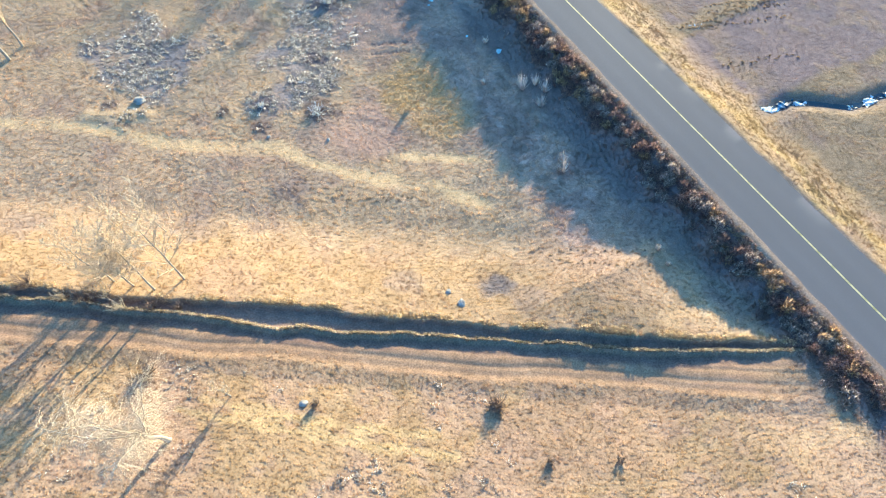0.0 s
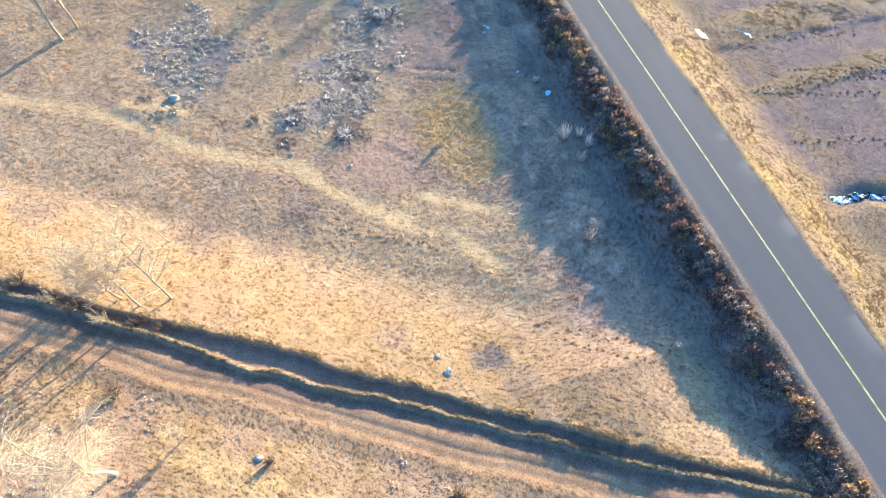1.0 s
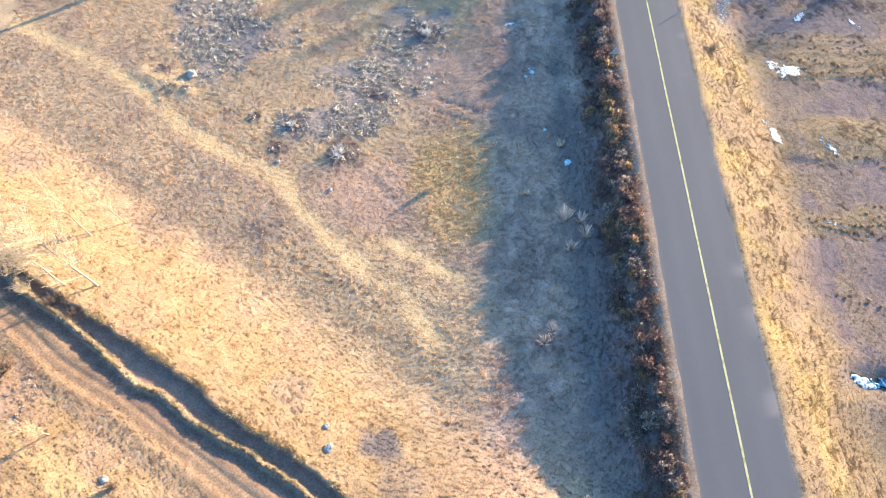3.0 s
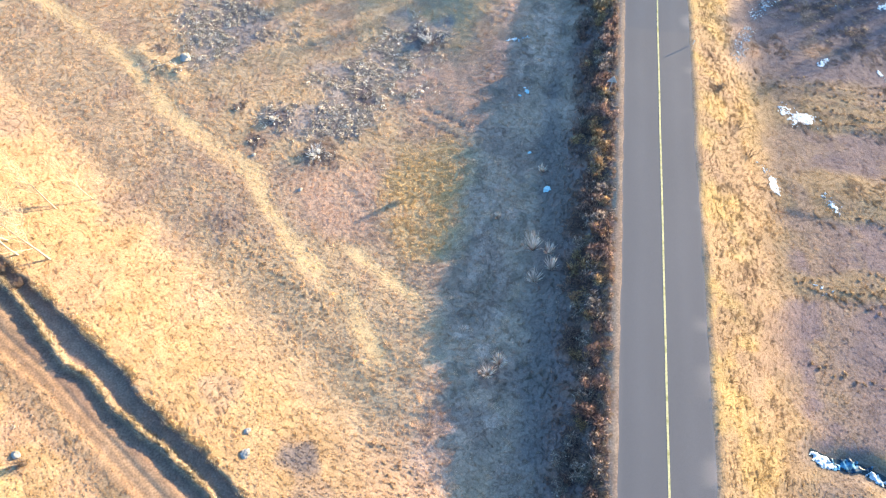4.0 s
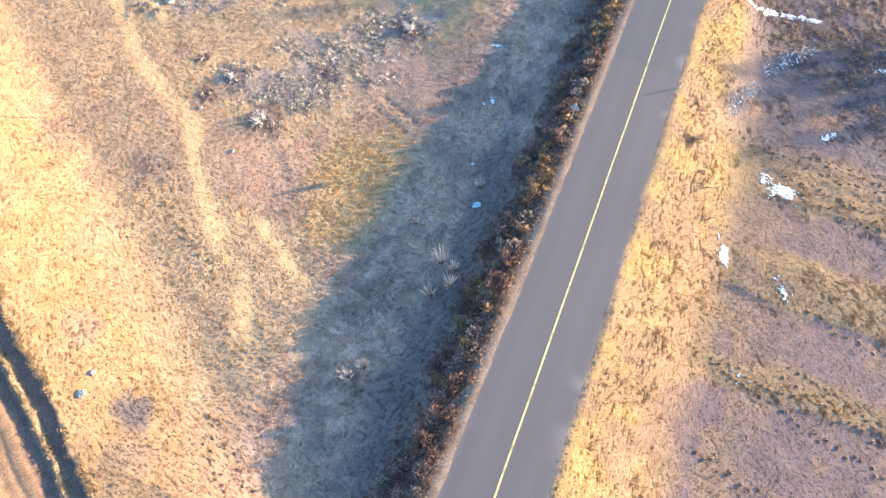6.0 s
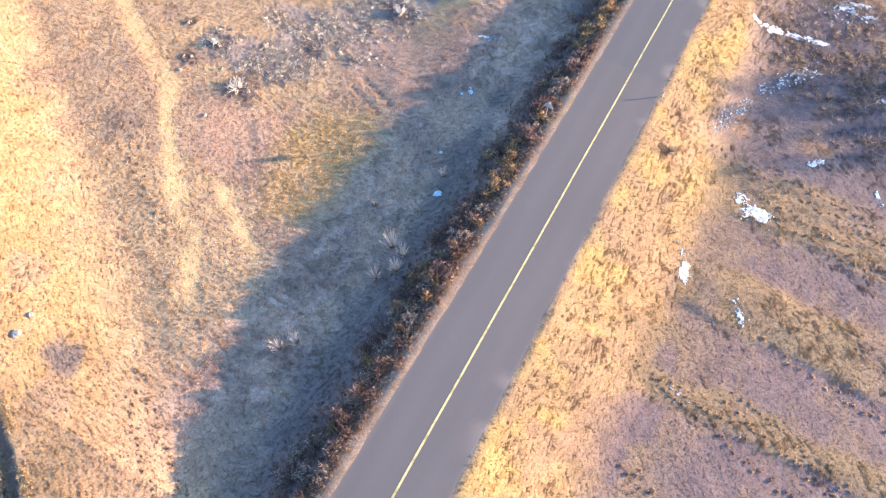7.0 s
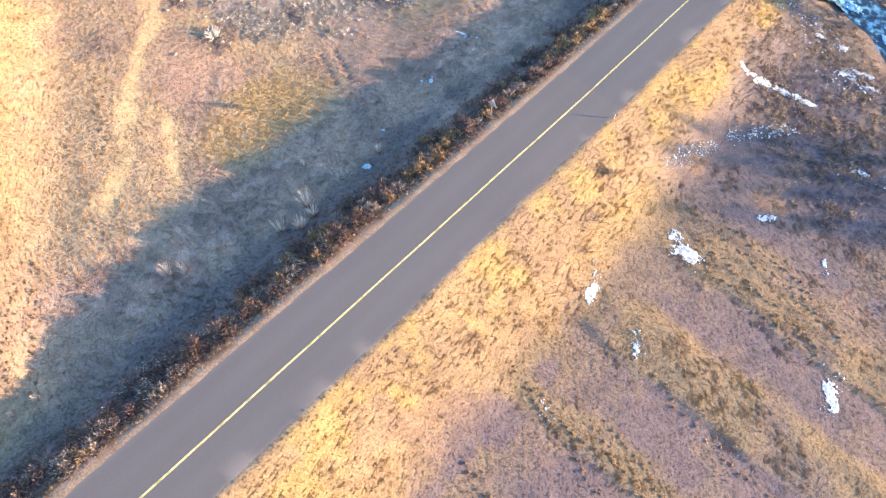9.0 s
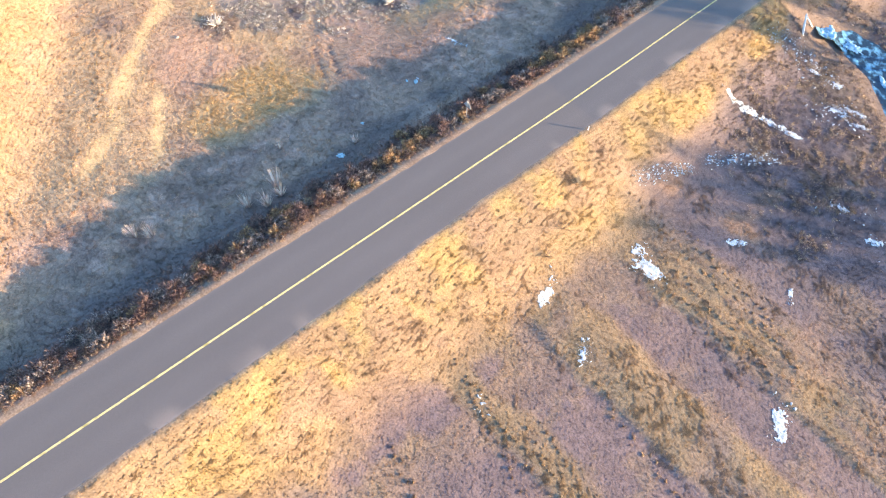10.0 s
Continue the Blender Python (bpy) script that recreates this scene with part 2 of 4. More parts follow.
    lay(east, (0.242, 0.186, 0.118), 0.35)
    lay(east * smooth(0.48, 0.6, n2) * 0.7, (0.285, 0.212, 0.125), 0.6)
    lay(smooth(6.0, 8.2, x + 5 * (n2 - 0.5)) * smooth(12, 9.5, x) * smooth(16, 8, y) * (0.35 + 0.4 * smooth(0.45, 0.6, n6)), (0.185, 0.138, 0.098), 0.6)
    line = y + 1.6 * (n5 - 0.5) + 1.2 * (n2 - 0.5) - 0.05 * (x - 18)
    for low, high, start in ((-15, -2.9, 10.5), (-0.3, 4.7, 12), (10.4, 15.0, 14), (22, 25, 13), (27, 36.5, 11.5)):
        band = smooth(low - 0.5, low + 0.5, line) * smooth(high + 0.6, high - 0.4, line) * smooth(start - 1, start + 1.5, x + 3 * (n2 - 0.5))
        lay(band * 0.9, (0.19, 0.147, 0.146), 0.12)
    furrows = smooth(0.2, 0.8, np.sin((y - 0.12 * x) * 2 * np.pi / 1.5)) * smooth(14, 16, line) * smooth(22, 20.5, line) * smooth(13, 16, x)
    lay(furrows * smooth(0.35, 0.55, vnoise(x, y, 0.7, 48)) * 0.6, (0.20, 0.14, 0.105), 0.8)
    lay(smooth(7, 9, x) * smooth(0.5, 0.6, fbm(x, y, 5, 54)) * smooth(19, 12, x) * smooth(23, 19, y) * 0.6, (0.31, 0.225, 0.13), 0.8)
    lay(smooth(9, 12, x) * smooth(0.55, 0.65, fbm(x, y, 6, 55)) * 0.5, (0.19, 0.15, 0.143), 0.2)
    lay(east * smooth(0.56, 0.7, n4) * 0.35, (0.33, 0.24, 0.135), 0.6)
    lay(east * smooth(0.56, 0.7, n2) * 0.35, (0.21, 0.155, 0.13), 0.4)
    lay(smooth(7, 9.5, x + 2 * (n2 - 0.5)) * smooth(19, 24, y + 3 * (n5 - 0.5)) * 0.85, (0.18, 0.146, 0.141), 0.22)
    lay(smooth(8.5, 11, x) * smooth(20, 25, y) * smooth(0.55, 0.65, n2) * 0.6, (0.30, 0.20, 0.125), 0.8)
    # mauve and brown brush towards the brook, tree shade darkened in; yellow tussocks
    brook_side = smooth(5.2, 8.2, x + 4 * (n2 - 0.5)) * smooth(33, 40, y + 4 * (n5 - 0.5) + 0.6 * x - 5)
    lay(brook_side * 0.9, (0.15, 0.13, 0.137), 0.6)
    lay(brook_side * smooth(0.47, 0.58, n4) * 0.75, (0.095, 0.085, 0.09), 0.8)
    lay(brook_side * smooth(0.52, 0.66, n2) * 0.6, (0.25, 0.19, 0.135), 0.9)
    yellow = smooth(1.3, 0.5, np.hypot((x - 6.5) / 1.0, (y - 44.4) / 2.2) + 0.8 * (n4 - 0.5))
    lay(yellow * 0.8, (0.34, 0.25, 0.11), 1.2)
    for k, points in enumerate(PATHS):
        d = line_distance(x, y, points)
        ends = np.minimum(np.hypot(x - points[0][0], y - points[0][1]), np.hypot(x - points[-1][0], y - points[-1][1]))
        d = d + 0.6 * smooth(2.2, 0.0, ends) + (0.0, 0.22)[k]
        lay(smooth(1.1, 0.35, d + 0.7 * (n4 - 0.5) + 0.4 * (n3 - 0.5)) * (0.55 + 0.4 * smooth(0.36, 0.5, fbm(x, y, 3.2, 56))), (0.58, 0.42, 0.22), 0.14)
    for points in WHEELS:
        beads = 0.5 + 0.5 * np.cos(2 * np.pi * x / 0.42)
        lay(smooth(0.34, 0.16, line_distance(x, y, points)) * (0.3 + 0.65 * beads), (0.15, 0.105, 0.09), 0.05)
    lay(smooth(1.4, 0.5, line_distance(x, y, MOUND) + n4 - 0.5), (0.45, 0.34, 0.20), 0.3)
    # bare earth of the track
    vtop, vb, south = track_lines(u)
    earth = smooth(vtop + 0.1, vtop - 0.15, v) * smooth(south - 1.2, south + 0.3, v + 0.8 * (n4 - 0.5) + 0.5 * (n3 - 0.5)) * smooth(17, 9, u + 2 * n2)
    lay(earth * 0.95, (0.285, 0.187, 0.113), 0.0)
    lay(earth * smooth(0.5, 0.65, fbm(u * 0.25, v, 0.9, 49)) * 0.5, (0.34, 0.235, 0.145), 0.0)
    ruts = smooth(0.55, 0.75, fbm(u * 0.12, v, 0.32, 50)) * smooth(vb - 0.3, vb - 0.6, v)
    lay(earth * ruts * 0.5, (0.25, 0.165, 0.115), 0.0)
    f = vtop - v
    # strip at the berm's foot: its cast shade, put into the earth colour
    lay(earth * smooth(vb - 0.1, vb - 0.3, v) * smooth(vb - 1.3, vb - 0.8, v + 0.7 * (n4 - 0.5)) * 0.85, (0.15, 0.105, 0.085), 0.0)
    # ditch floor, darkened in colour where the ditch lies in shade
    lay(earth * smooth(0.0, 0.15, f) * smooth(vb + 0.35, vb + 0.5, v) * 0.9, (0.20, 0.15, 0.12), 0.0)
    lay(earth * smooth(vb + 0.42, vb + 0.25, v) * smooth(vb - 0.15, vb - 0.02, v) * 0.9, (0.22, 0.185, 0.135), 0.5)
    gravel = smooth(-4.35, -4.0, x + 0.5 * (n3 - 0.5) + 0.4 * (n4 - 0.5)) * smooth(3.15, 2.9, x + 0.4 * (n3 - 0.5))
    lay(gravel, (0.31, 0.23, 0.16), 0.0)
    lay(gravel * smooth(0.45, 0.65, n4) * 0.6, (0.24, 0.17, 0.125), 0.0)
    lay(smooth(1.4, 0.6, line_distance(x, y, STREAM) + 0.6 * (n4 - 0.5)) * 0.7, (0.16, 0.135, 0.12), 0.2)
    lay(smooth(4.2, 2.2, line_distance(x, y, BROOK)) * 0.7, (0.16, 0.13, 0.11), 0.2)
    speck = 0.84 + 0.32 * vnoise(x, y, 0.45, 53)
    return col * speck[..., None] * np.array([1.0, 0.95, 0.97]), tall


# ---- materials ----
def material(name, colour, rough=0.9, grain=0.0, size=0.3, bump=0.0, spots=None, spot_size=1.0, spot_at=0.6, metal=0.0):
    """A surface with grain at a small scale, stains at a larger one and fine relief."""
    m = bpy.data.materials.new(name)
    m.use_nodes = True
    t = m.node_tree
    b = t.nodes["Principled BSDF"]
    b.inputs["Roughness"].default_value, b.inputs["Metallic"].default_value = rough, metal
    b.inputs["Specular IOR Level"].default_value = 0.2
    where = t.nodes.new("ShaderNodeTexCoord")
    grain_noise = t.nodes.new("ShaderNodeTexNoise")
    grain_noise.inputs["Scale"].default_value, grain_noise.inputs["Detail"].default_value = 1 / size, 5
    t.links.new(where.outputs["Object"], grain_noise.inputs["Vector"])
    ramp = t.nodes.new("ShaderNodeMapRange")
    ramp.inputs["From Min"].default_value, ramp.inputs["From Max"].default_value = 0.3, 0.7
    ramp.inputs["To Min"].default_value, ramp.inputs["To Max"].default_value = 1 - grain, 1 + grain
    t.links.new(grain_noise.outputs["Fac"], ramp.inputs["Value"])
    if colour is None:
        src = t.nodes.new("ShaderNodeVertexColor")
        src.layer_name = "soil"
        base = src.outputs["Color"]
    else:
        src = t.nodes.new("ShaderNodeRGB")
        src.outputs[0].default_value = (*colour, 1)
        base = src.outputs[0]
    if spots:
        stain = t.nodes.new("ShaderNodeTexNoise")
        stain.inputs["Scale"].default_value, stain.inputs["Detail"].default_value = 1 / spot_size, 4
        t.links.new(where.outputs["Object"], stain.inputs["Vector"])
        step = t.nodes.new("ShaderNodeMapRange")
        step.inputs["From Min"].default_value, step.inputs["From Max"].default_value = spot_at - 0.08, spot_at + 0.08
        t.links.new(stain.outputs["Fac"], step.inputs["Value"])
        mix = t.nodes.new("ShaderNodeMix")
        mix.data_type = "RGBA"
        mix.inputs["B"].default_value = (*spots, 1)
        t.links.new(step.outputs[0], mix.inputs["Factor"])
        t.links.new(base, mix.inputs["A"])
        base = mix.outputs["Result"]
    scale = t.nodes.new("ShaderNodeVectorMath")
    scale.operation = "SCALE"
    t.links.new(base, scale.inputs[0])
    t.links.new(ramp.outputs[0], scale.inputs["Scale"])
    t.links.new(scale.outputs[0], b.inputs["Base Color"])
    if bump:
        relief = t.nodes.new("ShaderNodeBump")
        relief.inputs["Strength"].default_value, relief.inputs["Distance"].default_value = 1.0, bump
        t.links.new(grain_noise.outputs["Fac"], relief.inputs["Height"])
        t.links.new(relief.outputs[0], b.inputs["Normal"])
    return m


def blade_material(name, spread=0.45):
    """Dry blades: the colour of the place, each blade a little lighter or darker than the next, with light shining through."""
    m = bpy.data.materials.new(name)
    m.use_nodes = True
    t = m.node_tree
    b = t.nodes["Principled BSDF"]
    b.inputs["Roughness"].default_value, b.inputs["Specular IOR Level"].default_value = 0.8, 0.15
    src = t.nodes.new("ShaderNodeVertexColor")
    src.layer_name = "soil"
    geo = t.nodes.new("ShaderNodeNewGeometry")
    ramp = t.nodes.new("ShaderNodeMapRange")
    ramp.inputs["To Min"].default_value, ramp.inputs["To Max"].default_value = 1 - spread, 1 + spread
    t.links.new(geo.outputs["Random Per Island"], ramp.inputs["Value"])
    scale = t.nodes.new("ShaderNodeVectorMath")
    scale.operation = "SCALE"
    t.links.new(src.outputs["Color"], scale.inputs[0])
    t.links.new(ramp.outputs[0], scale.inputs["Scale"])
    t.links.new(scale.outputs[0], b.inputs["Base Color"])
    glow = t.nodes.new("ShaderNodeBsdfTranslucent")
    t.links.new(scale.outputs[0], glow.inputs["Color"])
    both = t.nodes.new("ShaderNodeMixShader")
    both.inputs[0].default_value = 0.58
    t.links.new(b.outputs[0], both.inputs[1])
    t.links.new(glow.outputs[0], both.inputs[2])
    t.links.new(both.outputs[0], t.nodes["Material Output"].inputs["Surface"])
    return m


M_GROUND = material("dry_ground", None, 0.95, 0.31, 0.13, 0.012)
M_ASPHALT = material("asphalt", None, 0.85, 0.10, 0.05, 0.004)
M_PAINT = material("road_paint", (0.66, 0.56, 0.27), 0.7, 0.15, 0.12, 0.0, (0.42, 0.36, 0.14), 0.5, 0.58)
M_BLADE = blade_material("dry_grass", 0.3)
M_BARK = material("birch_bark", (0.38, 0.33, 0.26), 0.8, 0.12, 0.1, 0.004, (0.12, 0.10, 0.085), 0.22, 0.64)
M_TWIG = material("pale_twigs", (0.36, 0.30, 0.22), 0.8, 0.15, 0.3)
M_BIRCH_TWIG = material("birch_twigs", (0.50, 0.40, 0.285), 0.8, 0.15, 0.3)
M_DARK_TWIG = material("dark_twigs", (0.17, 0.125, 0.10), 0.85, 0.2, 0.3)
M_GREY_STALK = material("bleached_stalks", (0.62, 0.60, 0.56), 0.8, 0.2, 0.3)
M_STONE = material("field_stone", (0.36, 0.33, 0.29), 0.85, 0.18, 0.12, 0.02, (0.22, 0.20, 0.18), 0.5, 0.55)
M_SNOW = material("old_snow", (0.58, 0.66, 0.71), 0.6, 0.2, 0.12, 0.03, (0.33, 0.41, 0.46), 0.35, 0.52)
M_ICE = material("stream_ice", (0.13, 0.36, 0.52), 0.35, 0.35, 0.3, 0.02, (0.015, 0.045, 0.08), 0.8, 0.44)
M_FLOE = material("floating_ice", (0.36, 0.60, 0.72), 0.4, 0.3, 0.25, 0.02, (0.12, 0.30, 0.42), 0.5, 0.55)
M_PLASTIC = material("plastic_bag", (0.46, 0.66, 0.70), 0.45, 0.08, 0.1, 0.01)
M_STEEL = material("galvanised_post", (0.40, 0.40, 0.39), 0.5, 0.08, 0.05, 0.0, metal=0.3)
M_PLATE = material("sign_plate", (0.42, 0.43, 0.44), 0.5, 0.06, 0.1, 0.0, metal=0.2)
M_WHITE = material("white_paint", (0.78, 0.77, 0.74), 0.6, 0.06, 0.1)


# ---- mesh helpers ----
def mesh_object(name, verts, faces, mat, parent=None, label="", shade=False):
    me = bpy.data.meshes.new(name)
    me.from_pydata([tuple(p) for p in verts], [], faces)
    me.materials.append(mat)
    me.polygons.foreach_set("use_smooth", np.full(len(me.polygons), shade))
    ob = new(name, me)
    if parent:
        ob.parent = parent
    if label:
        ob["label"] = label
    return ob


def array_mesh(name, verts, faces, mat, colours=None, shade=False):
    """A mesh from numpy arrays whose faces all have the same number of corners."""
    me = bpy.data.meshes.new(name)
    n, k = faces.shape
    me.vertices.add(len(verts))
    me.vertices.foreach_set("co", np.ascontiguousarray(verts, np.float32).ravel())
    me.loops.add(n * k)
    me.loops.foreach_set("vertex_index", np.ascontiguousarray(faces, np.int32).ravel())
    me.polygons.add(n)
    me.polygons.foreach_set("loop_start", np.arange(0, n * k, k, dtype=np.int32))
    me.polygons.foreach_set("use_smooth", np.full(n, shade))
    me.update(calc_edges=True)
    me.materials.append(mat)
    if colours is not None:
        layer = me.color_attributes.new("soil", "FLOAT_COLOR", "POINT")
        rgba = np.ones((len(verts), 4), np.float32)
        rgba[:, :3] = colours
        layer.data.foreach_set("color", rgba.ravel())
    return new(name, me)


def thing(name, place, label, category, group="", turn=0.0):
    ob = new(name)
    ob.matrix_world = pose(*place, 0, 0, turn)
    return tagged(ob, label, category, group)


def tube(points, radii, sides, verts, faces):
    """Adds a tapered tube along points to the lists."""
    start = len(verts)
    for i, p in enumerate(points):
        d = (points[min(i + 1, len(points) - 1)] - points[max(i - 1, 0)]).normalized()
        a = d.cross(Vector((0.31, 0.87, 0.38))).normalized()
        b = d.cross(a)
        for k in range(sides):
            w = 2 * math.pi * k / sides
            verts.append(p + (a * math.cos(w) + b * math.sin(w)) * radii[i])
    for i in range(len(points) - 1):
        for k in range(sides):
            k2 = (k + 1) % sides
            faces.append((start + i * sides + k, start + i * sides + k2, start + (i + 1) * sides + k2, start + (i + 1) * sides + k))
    faces.append(tuple(start + (len(points) - 1) * sides + k for k in range(sides)))


# ---- ground, road ----
def build_ground():
    fx = np.concatenate([np.arange(-74, -62, 0.3), np.arange(-62, -5, 0.14), np.arange(-5, 46.01, 0.36)])
    fy = np.concatenate([np.arange(-52, -42, 0.3), np.arange(-42, -5, 0.14), np.arange(-5, 80.01, 0.34)])
    left = np.array([-2400, -1200, -600, -300, -180, -120, -95, -84, -78])
    right = np.array([50, 56, 66, 80, 100, 140, 220, 500, 1200, 2400])
    low = np.array([-2400, -1200, -600, -300, -180, -120, -90, -70, -60, -55])
    high = np.array([84, 92, 104, 125, 160, 220, 500, 1200, 2400])
    gx, gy = np.concatenate([left, fx, right]), np.concatenate([low, fy, high])
    x, y = np.meshgrid(gx, gy)
    z = terrain(x, y)
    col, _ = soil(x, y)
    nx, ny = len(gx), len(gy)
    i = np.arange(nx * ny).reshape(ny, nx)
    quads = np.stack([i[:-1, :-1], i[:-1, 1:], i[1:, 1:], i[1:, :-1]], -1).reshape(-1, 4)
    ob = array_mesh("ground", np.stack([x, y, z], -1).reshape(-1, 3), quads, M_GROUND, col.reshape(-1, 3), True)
    return tagged(ob, "sloping winter field of dry straw-coloured grass", "ground", kind="structure")


def road_z(y):
    far = np.hypot(10, y - 10)
    keep = np.where(far > 130, 130 / far, 1)
    base = (-0.639 - 0.0884 * (y - 10)) * keep + 0.639 - 0.884
    return base + ROAD_H + 0.03 * np.clip(y - 22, 0, 50)


def tarmac(x, y):
    """Grey tar with paler wheel lanes, patches, and earth carried onto the eastern edge."""
    col = np.ones((len(x), 3)) * np.array([0.148, 0.136, 0.134])
    col *= (0.94 + 0.12 * fbm(x, y * 0.3, 2.0, 91))[:, None]
    col *= (1 + 0.05 * np.exp(-((np.abs(x + 0.1) - 1.6) / 0.5) ** 2))[:, None]
    dust = smooth(1.5, 3.0, x) * smooth(0.55, 0.8, vnoise(x * 0.6, y, 1.7, 92)) * 0.55 + smooth(2.75, 3.05, x) * 0.3 + smooth(-3.0, -3.25, x) * 0.15
    return col * (1 - dust[:, None]) + np.array([0.33, 0.27, 0.235]) * dust[:, None]


def ribbon(name, x_left, x_right, ys, lift, depth, mat, columns, parent=None):
    """A slab along the road between two wandering edges."""
    rows = []
    for y, a, b, z in zip(ys, x_left, x_right, road_z(ys)):
        xs = np.linspace(a, b, columns)
        crown = 0.012 * (1 - (xs / 3.3) ** 2)
        line = [(q, y, z + lift + c) for q, c in zip(xs, crown)]
        rows.append([(a, y, z - depth)] + line + [(b, y, z - depth)])
    n = columns + 2
    verts = np.array(rows).reshape(-1, 3)
    i = np.arange(len(verts)).reshape(len(ys), n)
    quads = np.stack([i[:-1, :-1], i[:-1, 1:], i[1:, 1:], i[1:, :-1]], -1).reshape(-1, 4)
    ob = array_mesh(name, verts, quads, mat, tarmac(verts[:, 0], verts[:, 1]))
    ob.parent = parent
    return ob


def build_road():
    ys = np.concatenate([np.arange(-300, -60, 10.0), np.arange(-60, 90, 0.4), np.arange(90, 300, 10.0)])
    left = -3.27 + 0.26 * (fbm(ys, ys * 0, 1.0, 61) - 0.5) + 0.10 * (vnoise(ys, ys * 0, 7, 62) - 0.5)
    right = 2.92 + 0.26 * (fbm(ys, ys * 0, 1.1, 63) - 0.5) + 0.14 * (vnoise(ys, ys * 0, 6, 64) - 0.5)
    road = ribbon("road", left, right, ys, 0.0, 0.12, M_ASPHALT, 33)
    tagged(road, "grey asphalt country road with a yellow centre line", "road", kind="structure")
    drift = 0.03 * (vnoise(ys, ys * 0, 5, 65) - 0.5)
    ribbon("centre_line", -0.135 + drift, 0.01 + drift, ys, 0.006, 0.0, M_PAINT, 3, road)
    return road


build_ground()
build_road()


# ---- grass ----
def blades(name, x, y, height, width, lean, count, label, colour_gain=1.0, spread=0.35, tints=None):
    """Tufts of pointed blades that stand on the ground, as one mesh."""
    n = len(x)
    rng = np.random.default_rng(len(name) * 1000 + n)
    z = terrain(x, y)
    col, _ = soil(x, y)
    if tints:
        col = np.array(tints)[rng.integers(0, len(tints), n)]
    col = col * colour_gain * rng.uniform(0.8, 1.2, (n, 1))
    bx, by, bz = np.repeat(x, count), np.repeat(y, count), np.repeat(z, count)
    h = np.repeat(height, count) * rng.uniform(0.6, 1.15, n * count)
    w = np.repeat(width, count) * rng.uniform(0.6, 1.3, n * count)
    a = rng.uniform(0, 2 * np.pi, n * count)
    out = np.repeat(height, count) * rng.uniform(0.1, lean, n * count)
    ra = np.repeat(height, count) * spread * np.sqrt(rng.uniform(0, 1, n * count))
    px, py = bx + np.cos(a) * ra, by + np.sin(a) * ra
    side = a + np.pi / 2 + rng.normal(0, 0.5, n * count)
    p0 = np.stack([px - np.cos(side) * w / 2, py - np.sin(side) * w / 2, bz - 0.05], -1)
    p1 = np.stack([px + np.cos(side) * w / 2, py + np.sin(side) * w / 2, bz - 0.05], -1)
    p2 = np.stack([px + np.cos(a) * out, py + np.sin(a) * out, bz + h], -1)
    verts = np.stack([p0, p1, p2], 1).reshape(-1, 3)
    tris = np.arange(len(verts)).reshape(-1, 3)
    ob = array_mesh(name, verts, tris, M_BLADE, np.repeat(np.repeat(col, count, 0), 3, 0))
    return tagged(ob, label, "grass", kind="stuff")


def tussocks(name, x, y, radius, height, count, label, gain=1.0, tints=None, width=0.05):
    """Low domes of arching blades that hang outwards from a crown, as one mesh."""
    n = len(x)
    rng = np.random.default_rng(len(name) * 2000 + n)
    z = terrain(x, y)
    col, _ = soil(x, y)
    if tints:
        col = np.array(tints)[rng.integers(0, len(tints), n)]
    else:
        col = col * 0.72 + 0.28 * col.mean(1, keepdims=True) * np.array([1.22, 1.0, 0.72])
    col = col * gain * rng.uniform(0.85, 1.15, (n, 1))
    m = n * count
    ox, oy, oz, r, h = (np.repeat(q, count) for q in (x, y, z, radius, height))
    squeeze, spin = np.repeat(rng.uniform(0.55, 1.0, n), count), np.repeat(rng.uniform(0, np.pi, n), count)
    a = rng.uniform(0, 2 * np.pi, m)
    r0, r1 = rng.uniform(0.0, 0.65, m), rng.uniform(0.5, 1.25, m)
    r1 = np.maximum(r1, r0 + 0.3)
    b = a + rng.normal(0, 0.45, m)

    def at(rho, w, lift):
        p, q = r * rho * np.cos(w), r * rho * np.sin(w) * squeeze
        return np.stack([ox + p * np.cos(spin) - q * np.sin(spin), oy + p * np.sin(spin) + q * np.cos(spin), oz + lift], -1)
    top = h * np.clip(1 - r0 ** 2, 0, 1) * rng.uniform(0.5, 1.15, m)
    low = h * np.clip(1 - (r1 / 1.3) ** 2, 0, 1) * rng.uniform(0.3, 1.3, m) + 0.015
    root, tip = at(r0, a, top), at(r1, b, low)
    w = width * rng.uniform(0.6, 1.4, m)
    side = np.stack([-np.sin(a + spin) * w, np.cos(a + spin) * w, rng.normal(0, 0.3, m) * w], -1) / 2
    verts = np.stack([root - side, root + side, tip], 1).reshape(-1, 3)
    ob = array_mesh(name, verts, np.arange(3 * m).reshape(-1, 3), M_BLADE, np.repeat(np.repeat(col, count, 0), 3, 0))
    return tagged(ob, label, "grass", kind="stuff")


def scatter(n, x0, x1, y0, y1, seed):
    rng = np.random.default_rng(seed)
    return rng.uniform(x0, x1, n), rng.uniform(y0, y1, n), rng


def in_sight(x, y):
    """The part of the plan that is worth covering with single blades."""
    south = np.where(x < -8, -26 - 0.5 * (x + 56), -50 + 0.8 * (x + 8))
    north = np.minimum(np.where(x < -20, np.maximum(36 - 0.36 * (x + 56), 27), 27 + 1.5 * (x + 20)), 73 - 1.5 * (x - 10))
    return (x > -64) & (y > south) & (y < north)


